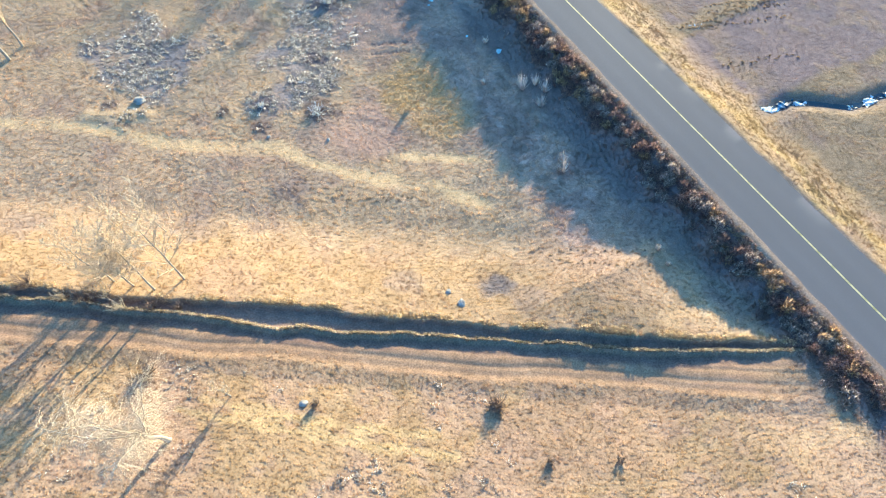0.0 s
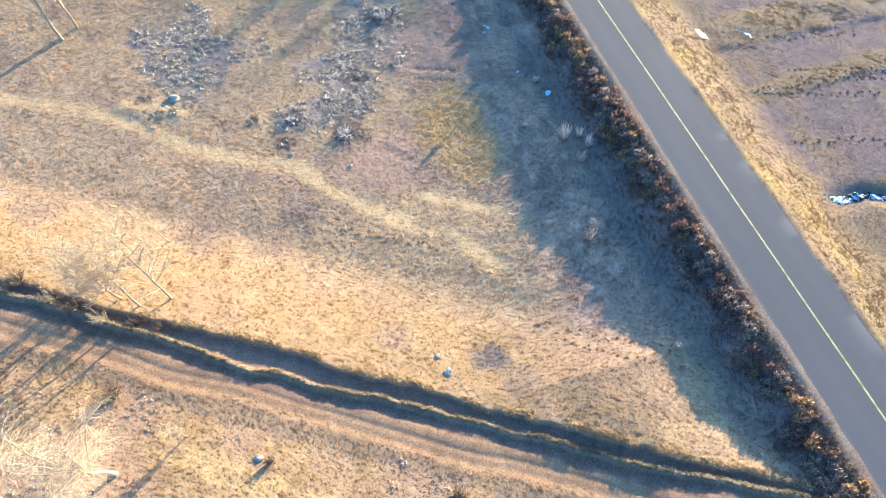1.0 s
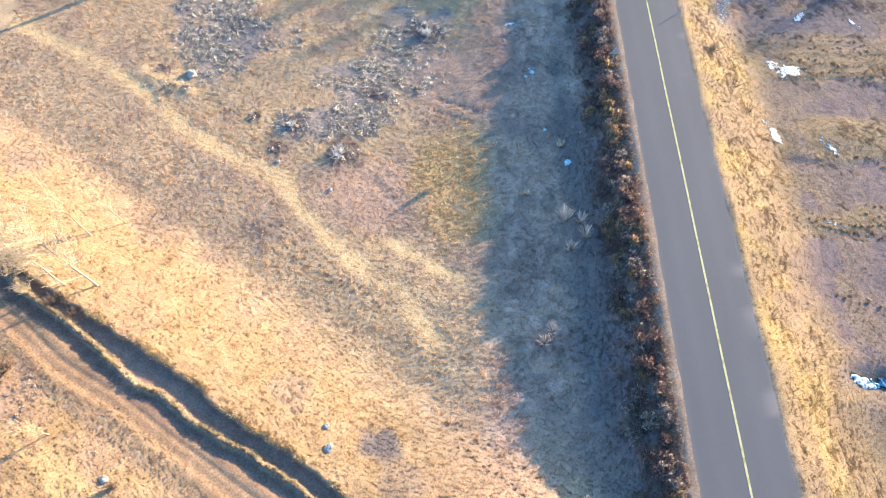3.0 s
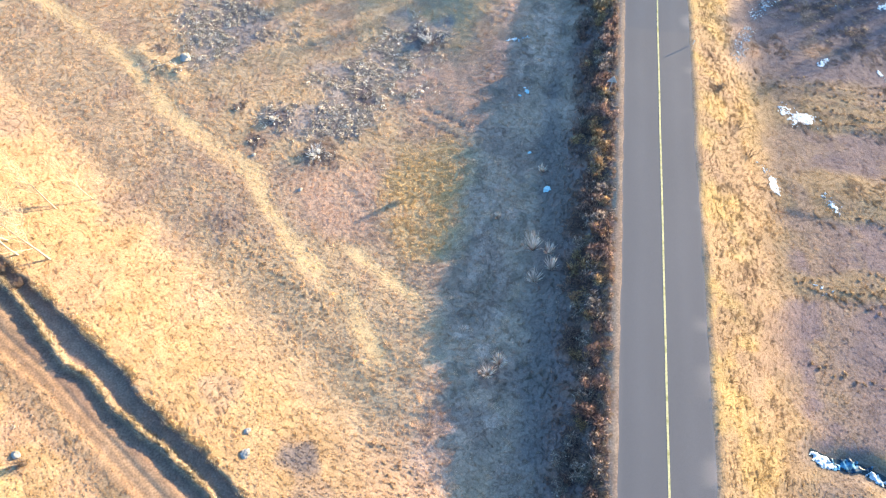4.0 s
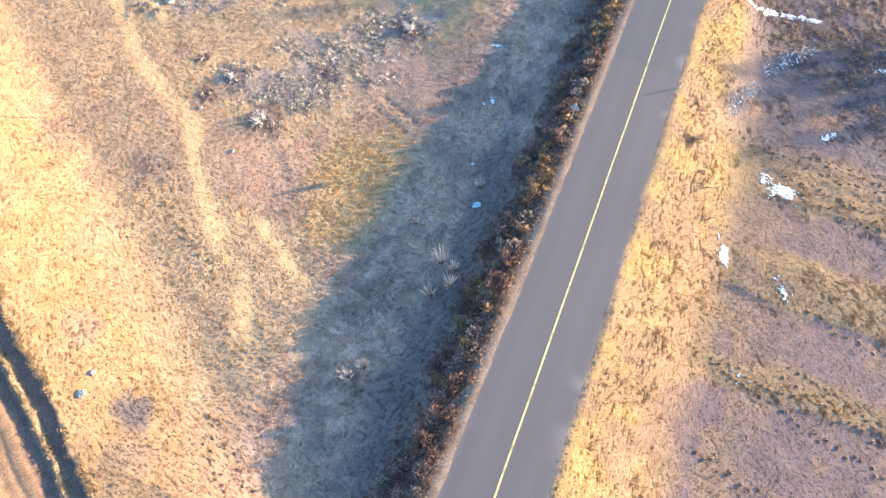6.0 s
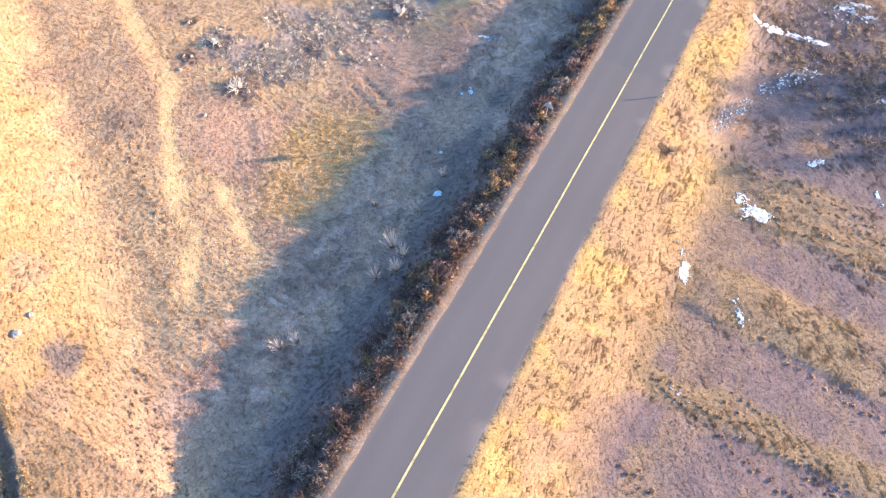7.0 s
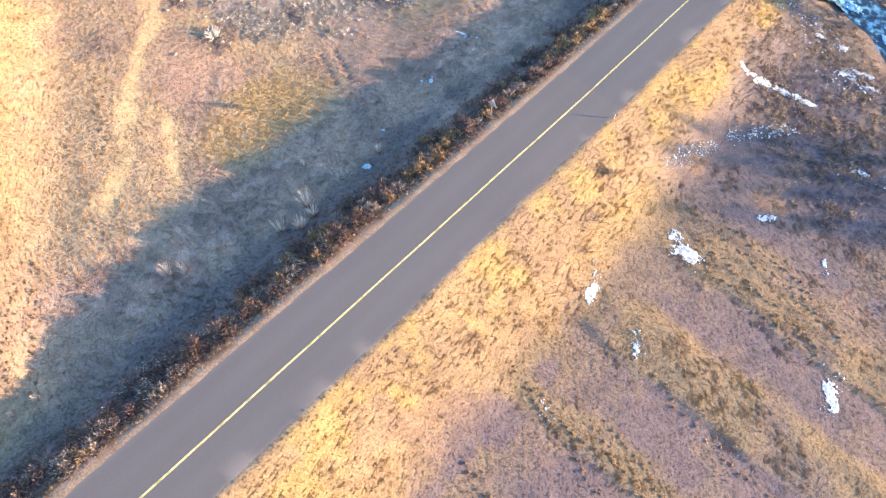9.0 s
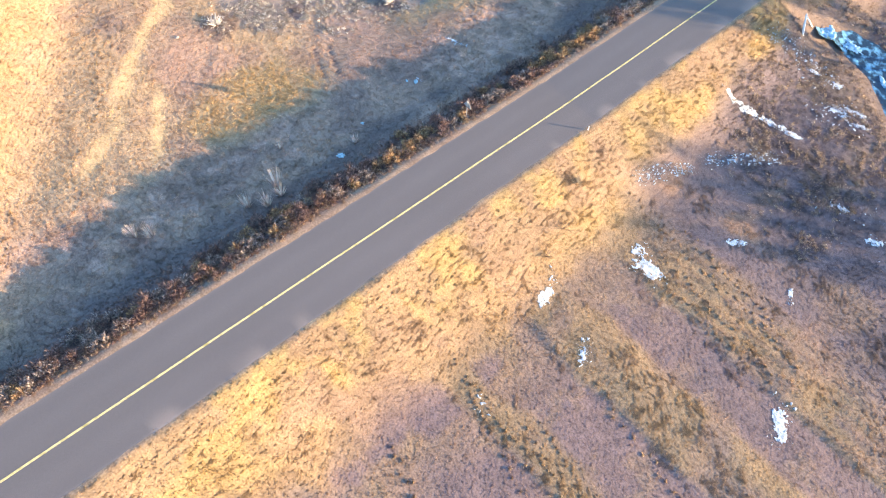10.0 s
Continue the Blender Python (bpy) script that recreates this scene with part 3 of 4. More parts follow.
def turf(name, x, y, height, count, label, gain=1.0, width=0.035, lean=0.6, spread=0.2, tints=None):
    """Upright dry blades, widest in their upper half, in loose clumps, as one mesh."""
    n = len(x)
    rng = np.random.default_rng(len(name) * 3000 + n)
    z = terrain(x, y)
    col, _ = soil(x, y)
    if tints:
        col = np.array(tints)[rng.integers(0, len(tints), n)]
    col = np.repeat(col * gain * rng.uniform(0.84, 1.18, (n, 1)), count, 0) * rng.uniform(0.82, 1.2, (n * count, 1))
    m = n * count
    ox, oy, oz = (np.repeat(q, count) for q in (x, y, z))
    h = np.repeat(height * rng.uniform(0.7, 1.35, n), count) * rng.uniform(0.5, 1.1, m)
    bunch = np.where(rng.uniform(0, 1, m) < 0.6, 0.45, 1.3)
    a, ra = rng.uniform(0, 2 * np.pi, m), spread * bunch * np.sqrt(rng.uniform(0, 1, m))
    px, py = ox + np.cos(a) * ra, oy + np.sin(a) * ra
    b = np.repeat(rng.uniform(0, 2 * np.pi, n), count) + rng.normal(0, 0.4, m)
    out = h * lean * rng.uniform(0.1, 1.0, m)
    w = width * rng.uniform(0.6, 1.5, m)
    c = rng.uniform(0, 2 * np.pi, m)
    f = rng.uniform(0.5, 0.85, m)
    root = np.stack([px, py, oz - 0.02], -1)
    tip = np.stack([px + np.cos(b) * out, py + np.sin(b) * out, oz + h], -1)
    mid = np.stack([px + np.cos(b) * out * f + np.cos(c) * w, py + np.sin(b) * out * f + np.sin(c) * w, oz + h * f], -1)
    verts = np.stack([root, mid, tip], 1).reshape(-1, 3)
    ob = array_mesh(name, verts, np.arange(3 * m).reshape(-1, 3), M_BLADE, np.repeat(col, 3, 0))
    return tagged(ob, label, "grass", kind="stuff")


def even(step, x0, x1, y0, y1, seed):
    """Places spread evenly, one in each cell, each a little off its centre."""
    rng = np.random.default_rng(seed)
    x, y = np.meshgrid(np.arange(x0, x1, step), np.arange(y0, y1, step))
    x, y = x.ravel(), y.ravel()
    return x + rng.uniform(-0.6, 0.6, len(x)) * step, y + rng.uniform(-0.6, 0.6, len(x)) * step, rng


def build_field_grass():
    x, y, rng = even(0.28, -64, -5.5, -50, 60, 1)
    _, tall = soil(x, y)
    keep = in_sight(x, y) & (tall > 0.06) & (rng.uniform(0.0, 0.25, len(x)) < tall)
    x, y, tall = x[keep], y[keep], tall[keep]
    turf("field_grass", x, y, (0.014 + 0.034 * tall) * (0.75 + 0.5 * vnoise(x, y, 0.7, 71)), 15, "dry straw-coloured grass all over the field", 1.25, 0.054, 5.0, 0.24)
    x, y, rng = even(0.28, 3.3, 44, -46, 74, 2)
    _, tall = soil(x, y)
    keep = in_sight(x, y)
    x, y, tall = x[keep], y[keep], tall[keep]
    low = (0.014 + 0.034 * tall) * (0.6 + 0.4 * smooth(3.1, 4.3, x))
    turf("brush_grass", x, y, low * (0.6 + 0.8 * vnoise(x, y, 0.8, 72)), 12, "dry golden and brownish grass east of the road", 1.1, 0.051, 5.0, 0.26)


def build_berm_grass():
    """Ragged tufts on the low berm of the track and along the lip of its ditch."""
    rng = np.random.default_rng(8)
    n = 3200
    u = rng.uniform(-48, 15, n)
    vtop, vb, _ = track_lines(u)
    v = vb + np.clip(rng.normal(0.2, 0.1, n), 0.09, 0.42)
    keep = vnoise(u, u * 0, 1.1, 74) > rng.uniform(0.0, 0.6, n)
    u, v = u[keep], v[keep]
    turf("berm_grass", 0.861 * u + 0.508 * v, -0.508 * u + 0.861 * v, rng.uniform(0.03, 0.10, len(u)), 24, "ragged greyish tufts on the berm of the track", 1.0, 0.04, 1.0, 0.13, ((0.46, 0.39, 0.28), (0.38, 0.33, 0.25), (0.54, 0.46, 0.34), (0.26, 0.22, 0.17)))
    u = rng.uniform(-48, 15, n)
    vtop, vb, _ = track_lines(u)
    v = vtop + 0.04 + np.abs(rng.normal(0.08, 0.2, n))
    keep = vnoise(u, u * 0, 1.7, 70) > rng.uniform(0.2, 0.8, n)
    u, v = u[keep], v[keep]
    turf("ditch_grass", 0.861 * u + 0.508 * v, -0.508 * u + 0.861 * v, rng.uniform(0.05, 0.13, len(u)), 24, "greyish tufts hanging over the lip of the ditch", 1.0, 0.04, 1.2, 0.2, ((0.56, 0.45, 0.31), (0.46, 0.37, 0.26), (0.64, 0.51, 0.33), (0.54, 0.43, 0.29)))


def build_bank_weeds():
    x, y, rng = scatter(15000, -8.2, -3.9, -48, 62, 3)
    keep = rng.uniform(0, 1, len(x)) < smooth(-8.4, -6.0, x) * smooth(0.1, 0.6, vnoise(x, y, 1.1, 72))
    x, y = x[keep], y[keep]
    height = np.random.default_rng(4).uniform(0.1, 0.36, len(x)) * (0.5 + 0.7 * vnoise(x, y, 0.8, 75)) * (0.4 + 0.6 * smooth(-3.8, -4.4, x))
    blades("bank_weeds", x, y, height, np.full(len(x), 0.06), 1.1, 11, "dark brown dry weeds on the roadside bank", 1.1, 0.7,
           ((0.23, 0.16, 0.14), (0.14, 0.105, 0.10), (0.40, 0.29, 0.24), (0.28, 0.18, 0.14)))


def build_verge_grass():
    x, y, rng = scatter(12000, 3.9, 40, -36, 76, 22)
    ridge = y + 1.2 * (fbm(x, y, 5, 16) - 0.5) - 0.02 * (x - 18)
    strips = np.zeros(len(x))
    for low, high in ((-3.2, -0.4), (4.6, 10.4), (14.6, 22), (24.5, 27.5), (36, 40)):
        strips = np.maximum(strips, smooth(low - 0.6, low + 0.4, ridge) * smooth(high + 0.6, high - 0.4, ridge))
    want = np.maximum(smooth(11, 7, x + 3 * (fbm(x, y, 3.5, 42) - 0.5) + 2 * smooth(17, 24, y)), 0.8 * strips) * smooth(0.4, 0.75, vnoise(x, y, 1.7, 73))
    keep = in_sight(x, y) & (rng.uniform(0, 1, len(x)) < want)
    ex, ey, rng = scatter(1300, 3.9, 12.5, -36, 74, 25)
    more = rng.uniform(0, 1, len(ex)) < smooth(11.0, 6.5, ex + 5 * (fbm(ex, ey, 3.5, 42) - 0.5) + 2.2 * smooth(17, 24, ey))
    x, y = np.concatenate([x[keep], ex[more]]), np.concatenate([y[keep], ey[more]])
    near = 0.35 + 0.65 * smooth(3.6, 5.5, x)
    tussocks("verge_tussocks", x, y, rng.uniform(0.25, 0.6, len(x)) * near, rng.uniform(0.012, 0.05, len(x)) * near * (0.45 + 0.55 * smooth(8, 12, x)), 36, "golden arching tussocks on the verge and between the brush", 1.3, None, 0.042)
    x, y, rng = scatter(5500, -4.7, -3.45, -46, 66, 24)
    keep = rng.uniform(0, 1, len(x)) < smooth(-3.6, -4.4, x)
    x, y = x[keep], y[keep]
    tussocks("shoulder_grass", x, y, rng.uniform(0.08, 0.24, len(x)), rng.uniform(0.03, 0.12, len(x)), 22, "short straw tufts on the gravel shoulder", 1.0, ((0.46, 0.34, 0.22), (0.36, 0.25, 0.17), (0.50, 0.38, 0.28), (0.26, 0.18, 0.13)), 0.04)


def build_brook_brush():
    """Wispy knee-high tufts in the brush between the verge and the brook."""
    x, y, rng = scatter(7000, 3.8, 24, 24, 62, 61)
    near = smooth(5.0, 8.0, x + 4 * (fbm(x, y, 3.5, 42) - 0.5)) * smooth(30, 38, y + 0.5 * x - 5)
    want = np.maximum(near, 0.3 * smooth(34, 42, y)) * smooth(0.35, 0.6, fbm(x, y, 1.8, 63)) * smooth(3.2, 4.4, line_distance(x, y, BROOK) + 1.0)
    keep = in_sight(x, y) & (rng.uniform(0, 1, len(x)) < want)
    x, y = x[keep], y[keep]
    turf("brook_brush", x, y, rng.uniform(0.05, 0.13, len(x)), 22, "wispy brown and straw tufts between the verge and the brook", 1.0, 0.05, 3.0, 0.34,
         ((0.17, 0.145, 0.145), (0.25, 0.20, 0.18), (0.32, 0.255, 0.19), (0.40, 0.335, 0.27), (0.14, 0.125, 0.125)))


def build_clumps():
    """Coarse rounded tussocks where the dry grass stands higher."""
    x, y, rng = scatter(12000, -66, -8, -48, 60, 14)
    _, tall = soil(x, y)
    want = smooth(0.2, 0.8, tall) * smooth(0.3, 0.7, vnoise(x, y, 2.6, 76)) * (1 - 0.7 * smooth(-38, -40, uv_frame(x, y)[1]))
    keep = in_sight(x, y) & (rng.uniform(0, 1, len(x)) < want * 0.8)
    x, y = x[keep], y[keep]
    tussocks("field_tussocks", x, y, rng.uniform(0.2, 0.45, len(x)), rng.uniform(0.02, 0.06, len(x)), 26, "coarse dry tussocks on the field", 1.75)


ROWS_OF_TUFTS = ((8.8, 20.7, 28.5, 19.2, 34), (14.6, 21.8, 26.0, 20.6, 20), (15.0, 18.2, 28.0, 16.8, 22), (17.0, 16.4, 25.4, 16.0, 14), (17.9, 0.2, 28.5, -2.5, 20), (17.3, -0.7, 27.6, -3.6, 20), (12.3, -2.1, 25.8, -5.3, 26), (12.0, -8.9, 21.7, -10.8, 18), (10.3, -1.4, 20, -2.4, 16), (18.5, 5.3, 30, 3.8, 18), (-19.8, -20, -10.7, -25, 22), (-18.6, -21.6, -11.6, -26.4, 20), (-32.4, -7.4, -24.6, -11.2, 18))


def build_tuft_rows():
    """Lines of darker tufts that follow old furrows."""
    rng = np.random.default_rng(15)
    x, y = [], []
    for ax, ay, bx, by, n in ROWS_OF_TUFTS:
        f = (np.arange(n) + rng.uniform(0.3, 0.7, n)) / n
        x.append(ax + (bx - ax) * f + rng.normal(0, 0.15, n))
        y.append(ay + (by - ay) * f + rng.normal(0, 0.22, n))
    x, y = np.concatenate(x), np.concatenate(y)
    turf("furrow_tufts", x, y, rng.uniform(0.06, 0.12, len(x)) * np.where(x < 0, 0.7, 1), 40, "brown tufts standing along old furrows", 1.0, 0.045, 1.2, 0.16, ((0.24, 0.175, 0.13), (0.31, 0.225, 0.155), (0.38, 0.28, 0.18)))


def build_grey_scrub():
    """Matted grey scrub with bleached stalks in the upper field, and sparse scrub beyond the track."""
    x, y, rng = scatter(130000, -66, -14, -50, 48, 16)
    u, v = uv_frame(x, y)
    upper = scrub_mask(x, y)
    beyond = smooth(-38.8, -40, v) * smooth(0.5, 0.62, fbm(x, y, 4.5, 51)) * 0.3
    heap = heap_and_shade_mask(x, y) * 0.14
    want = np.maximum(upper * (1 - 0.8 * heap_and_shade_mask(x, y)) * smooth(0.36, 0.6, fbm(x, y, 1.6, 79)), np.maximum(beyond * smooth(0.5, 0.7, vnoise(x, y, 1.1, 80)), heap))
    keep = in_sight(x, y) & (rng.uniform(0, 1, len(x)) < want * 0.8)
    x, y = x[keep], y[keep]
    turf("grey_scrub", x, y, rng.uniform(0.04, 0.12, len(x)), 18, "matted grey scrub with bleached stalks", 1.2, 0.065, 2.6, 0.24,
         ((0.52, 0.46, 0.38), (0.46, 0.41, 0.35), (0.40, 0.36, 0.32), (0.24, 0.22, 0.21), (0.64, 0.60, 0.54)))


build_field_grass()
build_grey_scrub()
build_clumps()
build_tuft_rows()
build_berm_grass()
build_bank_weeds()
build_verge_grass()
build_brook_brush()


# ---- trees and shrubs ----
def grow(rng, start, heading, length, radius, depth, bend, trunk, twigs, spread, dense=1.0, thin=0.014, rise=0.04):
    """One limb with its side shoots. Thick limbs go to the trunk's lists, thin ones to the crown's."""
    steps = 6 if depth else 3
    points, radii, p, d = [start], [radius], start.copy(), heading.normalized()
    for i in range(steps):
        d = (d + Vector((rng.normal(0, bend), rng.normal(0, bend), rng.normal(rise, bend * 0.5)))).normalized()
        p = p + d * (length / steps)
        points.append(p.copy())
        radii.append(radius * (1 - 0.8 * (i + 1) / steps))
    lists = trunk if depth >= 3 else twigs
    tube(points, radii, 6 if depth >= 3 else 3, *lists)
    if depth == 0:
        return
    shoots = int({3: 20, 2: 9, 1: 5}[depth] * dense)
    for k in range(shoots):
        f = rng.uniform((0.15 if thin < 0.02 else 0.28) if depth == 3 else 0.15, 1.0)
        i = min(int(f * steps), steps - 1)
        q = points[i].lerp(points[i + 1], f * steps - i)
        w = rng.uniform(0, 2 * math.pi)
        side = Vector((math.cos(w), math.sin(w), 0))
        way = (d * (1 - spread) + side * spread + Vector((0, 0, 0.35))).normalized()
        grow(rng, q, way, length * rng.uniform(0.28, 0.5) * (1.15 - 0.45 * f), max(radius * 0.42 * (1.1 - 0.6 * f), thin), depth - 1, bend * 1.3, trunk, twigs, spread, dense, thin, rise)


def birch(x, y, height, lean, seed, label, radius=0.13, spread=0.45, stems=1, dense=1.0, thin=0.0095):
    rng = np.random.default_rng(seed)
    tree = thing("birch_tree", (x, y, ground_z(x, y) - 0.1), label, "tree", "bare trees")
    trunk, twigs = ([], []), ([], [])
    for k in range(stems):
        tilt = Vector((lean[0] + (rng.normal(0, 0.14) if k else 0), lean[1] + (rng.normal(0, 0.14) if k else 0), 1))
        grow(rng, Vector((0.2 * k, 0.1 * k, 0)), tilt, height * (1 - 0.12 * k), radius * (1 - 0.2 * k), 3, 0.05, trunk, twigs, spread, dense, thin)
    mesh_object("trunk", *trunk, M_BARK, tree, "white peeling birch bark", True)
    mesh_object("crown", *twigs, M_BIRCH_TWIG, tree, "bare pale twigs")
    return tree


def spreading_birch(x, y, seed, label):
    """A short thick trunk that forks low into long limbs with fine sweeping twigs."""
    rng = np.random.default_rng(seed)
    tree = thing("birch_tree", (x, y, ground_z(x, y) - 0.1), label, "tree", "bare trees")
    trunk, twigs = ([], []), ([], [])
    stem = [Vector((0, 0, 0)), Vector((-0.05, 0.05, 0.5)), Vector((-0.12, 0.1, 1.1)), Vector((-0.3, 0.0, 2.0)), Vector((-0.42, 0.12, 2.9))]
    tube(stem, [0.2, 0.15, 0.13, 0.115, 0.10], 9, *trunk)
    for k, (wx, wy, length) in enumerate(((-0.35, 0.1, 6.0), (0.45, 0.35, 4.2), (-0.2, -0.6, 5.0), (0.25, -0.35, 4.4), (-0.75, 0.5, 4.8), (0.0, 0.1, 5.6))):
        start = stem[4] if k % 2 == 0 else stem[3].lerp(stem[4], 0.3 * k / 2)
        points, radii, p, d = [start], [0.048], start.copy(), Vector((wx, wy, 0.9)).normalized()
        for i in range(7):
            d = (d + Vector((rng.normal(0, 0.12), rng.normal(0, 0.12), 0.03))).normalized()
            p = p + d * (length / 7)
            points.append(p.copy())
            radii.append(0.048 * (1 - 0.8 * (i + 1) / 7))
        tube(points, radii, 6, *trunk)
        for j in range(110):
            f = rng.uniform(0.08, 1.0) * 6.99
            q = points[int(f)].lerp(points[int(f) + 1], f - int(f))
            w = rng.uniform(0, 2 * math.pi)
            way = Vector((math.cos(w), math.sin(w), rng.uniform(-0.5, 0.5))) + d * 0.5
            grow(rng, q, way, rng.uniform(0.9, 2.3), 0.009, 1, 0.16, trunk, twigs, 0.4, 1.0, 0.0048, -0.22)
    mesh_object("trunk", *trunk, M_BARK, tree, "pale forked birch trunk", True)
    mesh_object("crown", *twigs, M_BIRCH_TWIG, tree, "bare pale twigs")
    return tree


def shrub(x, y, size, seed, mat, label, name="shrub", stems=26, flat=1.0):
    rng = np.random.default_rng(seed)
    bush = thing(name, (x, y, ground_z(x, y) - 0.05), label, "shrub")
    verts, faces = [], []
    for k in range(stems):
        w, out = rng.uniform(0, 2 * math.pi), rng.uniform(0.1, 0.9)
        way = Vector((math.cos(w) * out, math.sin(w) * out, flat))
        start = Vector((math.cos(w), math.sin(w), 0)) * rng.uniform(0, 0.25 * size)
        grow(rng, start, way, size * rng.uniform(0.6, 1.1), 0.02 * size + 0.008, 1, 0.2, (verts, faces), (verts, faces), 0.6)
    mesh_object("crown", verts, faces, mat, bush)
    return bush


def weed_bush(x, y, size, seed, tints, label):
    """A dome of stiff dry stalks and curled leaves."""
    rng = np.random.default_rng(seed)
    n = 420
    lobe = rng.integers(0, 5, n)
    centres = np.stack([rng.normal(0, 0.38, 5), rng.normal(0, 0.38, 5), rng.uniform(0, 0.2, 5)], -1) * size
    way = np.stack([rng.normal(0, 1, n), rng.normal(0, 1, n), np.abs(rng.normal(0, 1, n)) + 0.25], -1)
    way /= np.linalg.norm(way, axis=1)[:, None]
    start = centres[lobe] + way * rng.uniform(0.1, 0.5, (n, 1)) * size
    tip = start + (way + rng.normal(0, 0.45, (n, 3))) * rng.uniform(0.12, 0.26, (n, 1)) * size
    side = np.cross(way, rng.normal(0, 1, (n, 3)))
    side *= (rng.uniform(0.025, 0.055, n) / np.maximum(np.linalg.norm(side, axis=1), 0.05))[:, None]
    verts = np.stack([start - side, start + side, tip], 1).reshape(-1, 3)
    col = np.array(tints)[rng.integers(0, len(tints), n)] * rng.uniform(0.75, 1.25, (n, 1))
    ob = array_mesh("weed_bush", verts, np.arange(3 * n).reshape(-1, 3), M_BLADE, np.repeat(col, 3, 0))
    ob.matrix_world = pose(x, y, ground_z(x, y) - 0.05, 0, 0, seed * 37)
    return tagged(ob, label, "weed", "weeds on the road bank")


DRY_BROWN = ((0.25, 0.165, 0.15), (0.36, 0.25, 0.215), (0.14, 0.10, 0.10))
DRY_RUST = ((0.48, 0.32, 0.18), (0.31, 0.20, 0.13), (0.60, 0.44, 0.27))
DRY_PALE = ((0.58, 0.48, 0.42), (0.42, 0.35, 0.31), (0.27, 0.22, 0.20))
KINDS = (
    [weed_bush(-5.0, -12.4, 0.78, 3, DRY_BROWN, "dark brown dry weed bush on the road bank"), weed_bush(-5.6, 3.0, 0.95, 4, DRY_BROWN, "dark brown dry weed bush on the road bank")],
    [weed_bush(-4.8, -4.5, 0.7, 5, DRY_RUST, "rust-coloured dry weed bush on the road bank"), weed_bush(-4.9, -1.5, 0.85, 6, DRY_RUST, "rust-coloured dry weed bush on the road bank")],
    [weed_bush(-5.2, -20.0, 0.7, 7, DRY_PALE, "bleached dry weed bush on the road bank")],
)
rng_weed = np.random.default_rng(77)
for k in range(280):
    wy = -42 + 104 * (k + rng_weed.uniform(0, 1)) / 280
    wx = -4.6 - abs(rng_weed.normal(0, 1.05))
    rust = float(vnoise(np.array([0.0]), np.array([wy]), 4.0, 78)[0])
    pick = rng_weed.uniform(0, 1)
    kind = 1 if pick < (0.2 + 0.7 * (rust > 0.5) * (wx > -6.2)) * (1.0 if wy > -13 else 0.35) else (2 if pick > 0.6 else 0)
    copy_thing(KINDS[kind][rng_weed.integers(0, len(KINDS[kind]))], pose(wx, wy, ground_z(wx, wy) - 0.05, 0, 0, rng_weed.uniform(0, 360)))


BARE = "bare white-barked birch on dry grass beside the track"
birch(-45.1, -11.5, 8.2, (0.0, 0.02), 11, BARE, 0.09, 0.58, 1, 1.2, 0.016)
birch(-47.1, -11.7, 7.6, (-0.03, 0.03), 12, BARE, 0.085, 0.58, 1, 1.2, 0.016)
birch(-48.4, -10.7, 7.0, (-0.05, 0.0), 13, "slim bare birch standing in a row by the track", 0.08, 0.58, 1, 1.2, 0.016)
birch(-49.6, -9.7, 6.0, (-0.02, 0.05), 14, "slim bare birch standing in a row by the track", 0.08, 0.58, 1, 1.1, 0.016)
birch(-45.7, -5.3, 4.5, (-0.1, 0.05), 18, "thin leafless birch sapling in straw", 0.05)
birch(-47.5, -7.0, 5.5, (-0.05, 0.1), 19, "thin leafless birch sapling in straw", 0.06)
birch(-44.3, -22.0, 2.6, (-0.1, 0.0), 20, "thin leafless birch sapling in straw", 0.045)
spreading_birch(-48.3, -23.2, 15, "broad low-forked bare birch with sweeping pale twigs")
birch(-55.1, 22.8, 10.0, (0.0, 0.0), 16, "bare birch at the upper edge of the field", 0.17)
birch(-53.7, 24.4, 9.0, (0.0, 0.0), 17, "bare birch at the upper edge of the field", 0.14)
# unseen trees, added in the north-east to cast shade on field and road
shade_tree = birch(72.0, 79.0, 14.0, (0.0, 0.0), 21, "unseen bare tree added to shade the field and road", 0.22, 0.6, 1, 1.0, 0.04)
for gx, gy, turn in ((75, 77, 20), (80, 77, 290), (38, 74, 330), (34, 80, 150), (30, 84, 30), (44, 80, 70), (40, 84, 240)):
    copy_thing(shade_tree, pose(gx, gy, ground_z(gx, gy) - 0.1, 0, 0, turn))
shrub(-28.9, -30.2, 0.85, 31, M_DARK_TWIG, "dense dark leafless bush beside the dirt track", stems=90, flat=0.5)
shrub(-48.7, -18.0, 0.9, 32, M_DARK_TWIG, "dense dark leafless bush on dry grass", stems=70, flat=0.6)
shrub(-39.6, -24.9, 0.7, 33, M_DARK_TWIG, "low dark leafless bush by a pale stone")
shrub(-27.7, -34.9, 0.6, 34, M_DARK_TWIG, "small dark leafless bush on dry grass")
shrub(-23.6, -36.9, 0.5, 35, M_DARK_TWIG, "small dark leafless bush on dry grass")
shrub(-47.6, -13.1, 1.0, 50, M_DARK_TWIG, "leafless twiggy bush in the ditch of the track", stems=26)
shrub(-45.9, -13.9, 0.8, 51, M_DARK_TWIG, "leafless twiggy bush in the ditch of the track", stems=26)
shrub(-49.4, -12.3, 1.3, 52, M_TWIG, "leafless twiggy bush in the ditch of the track", stems=26)
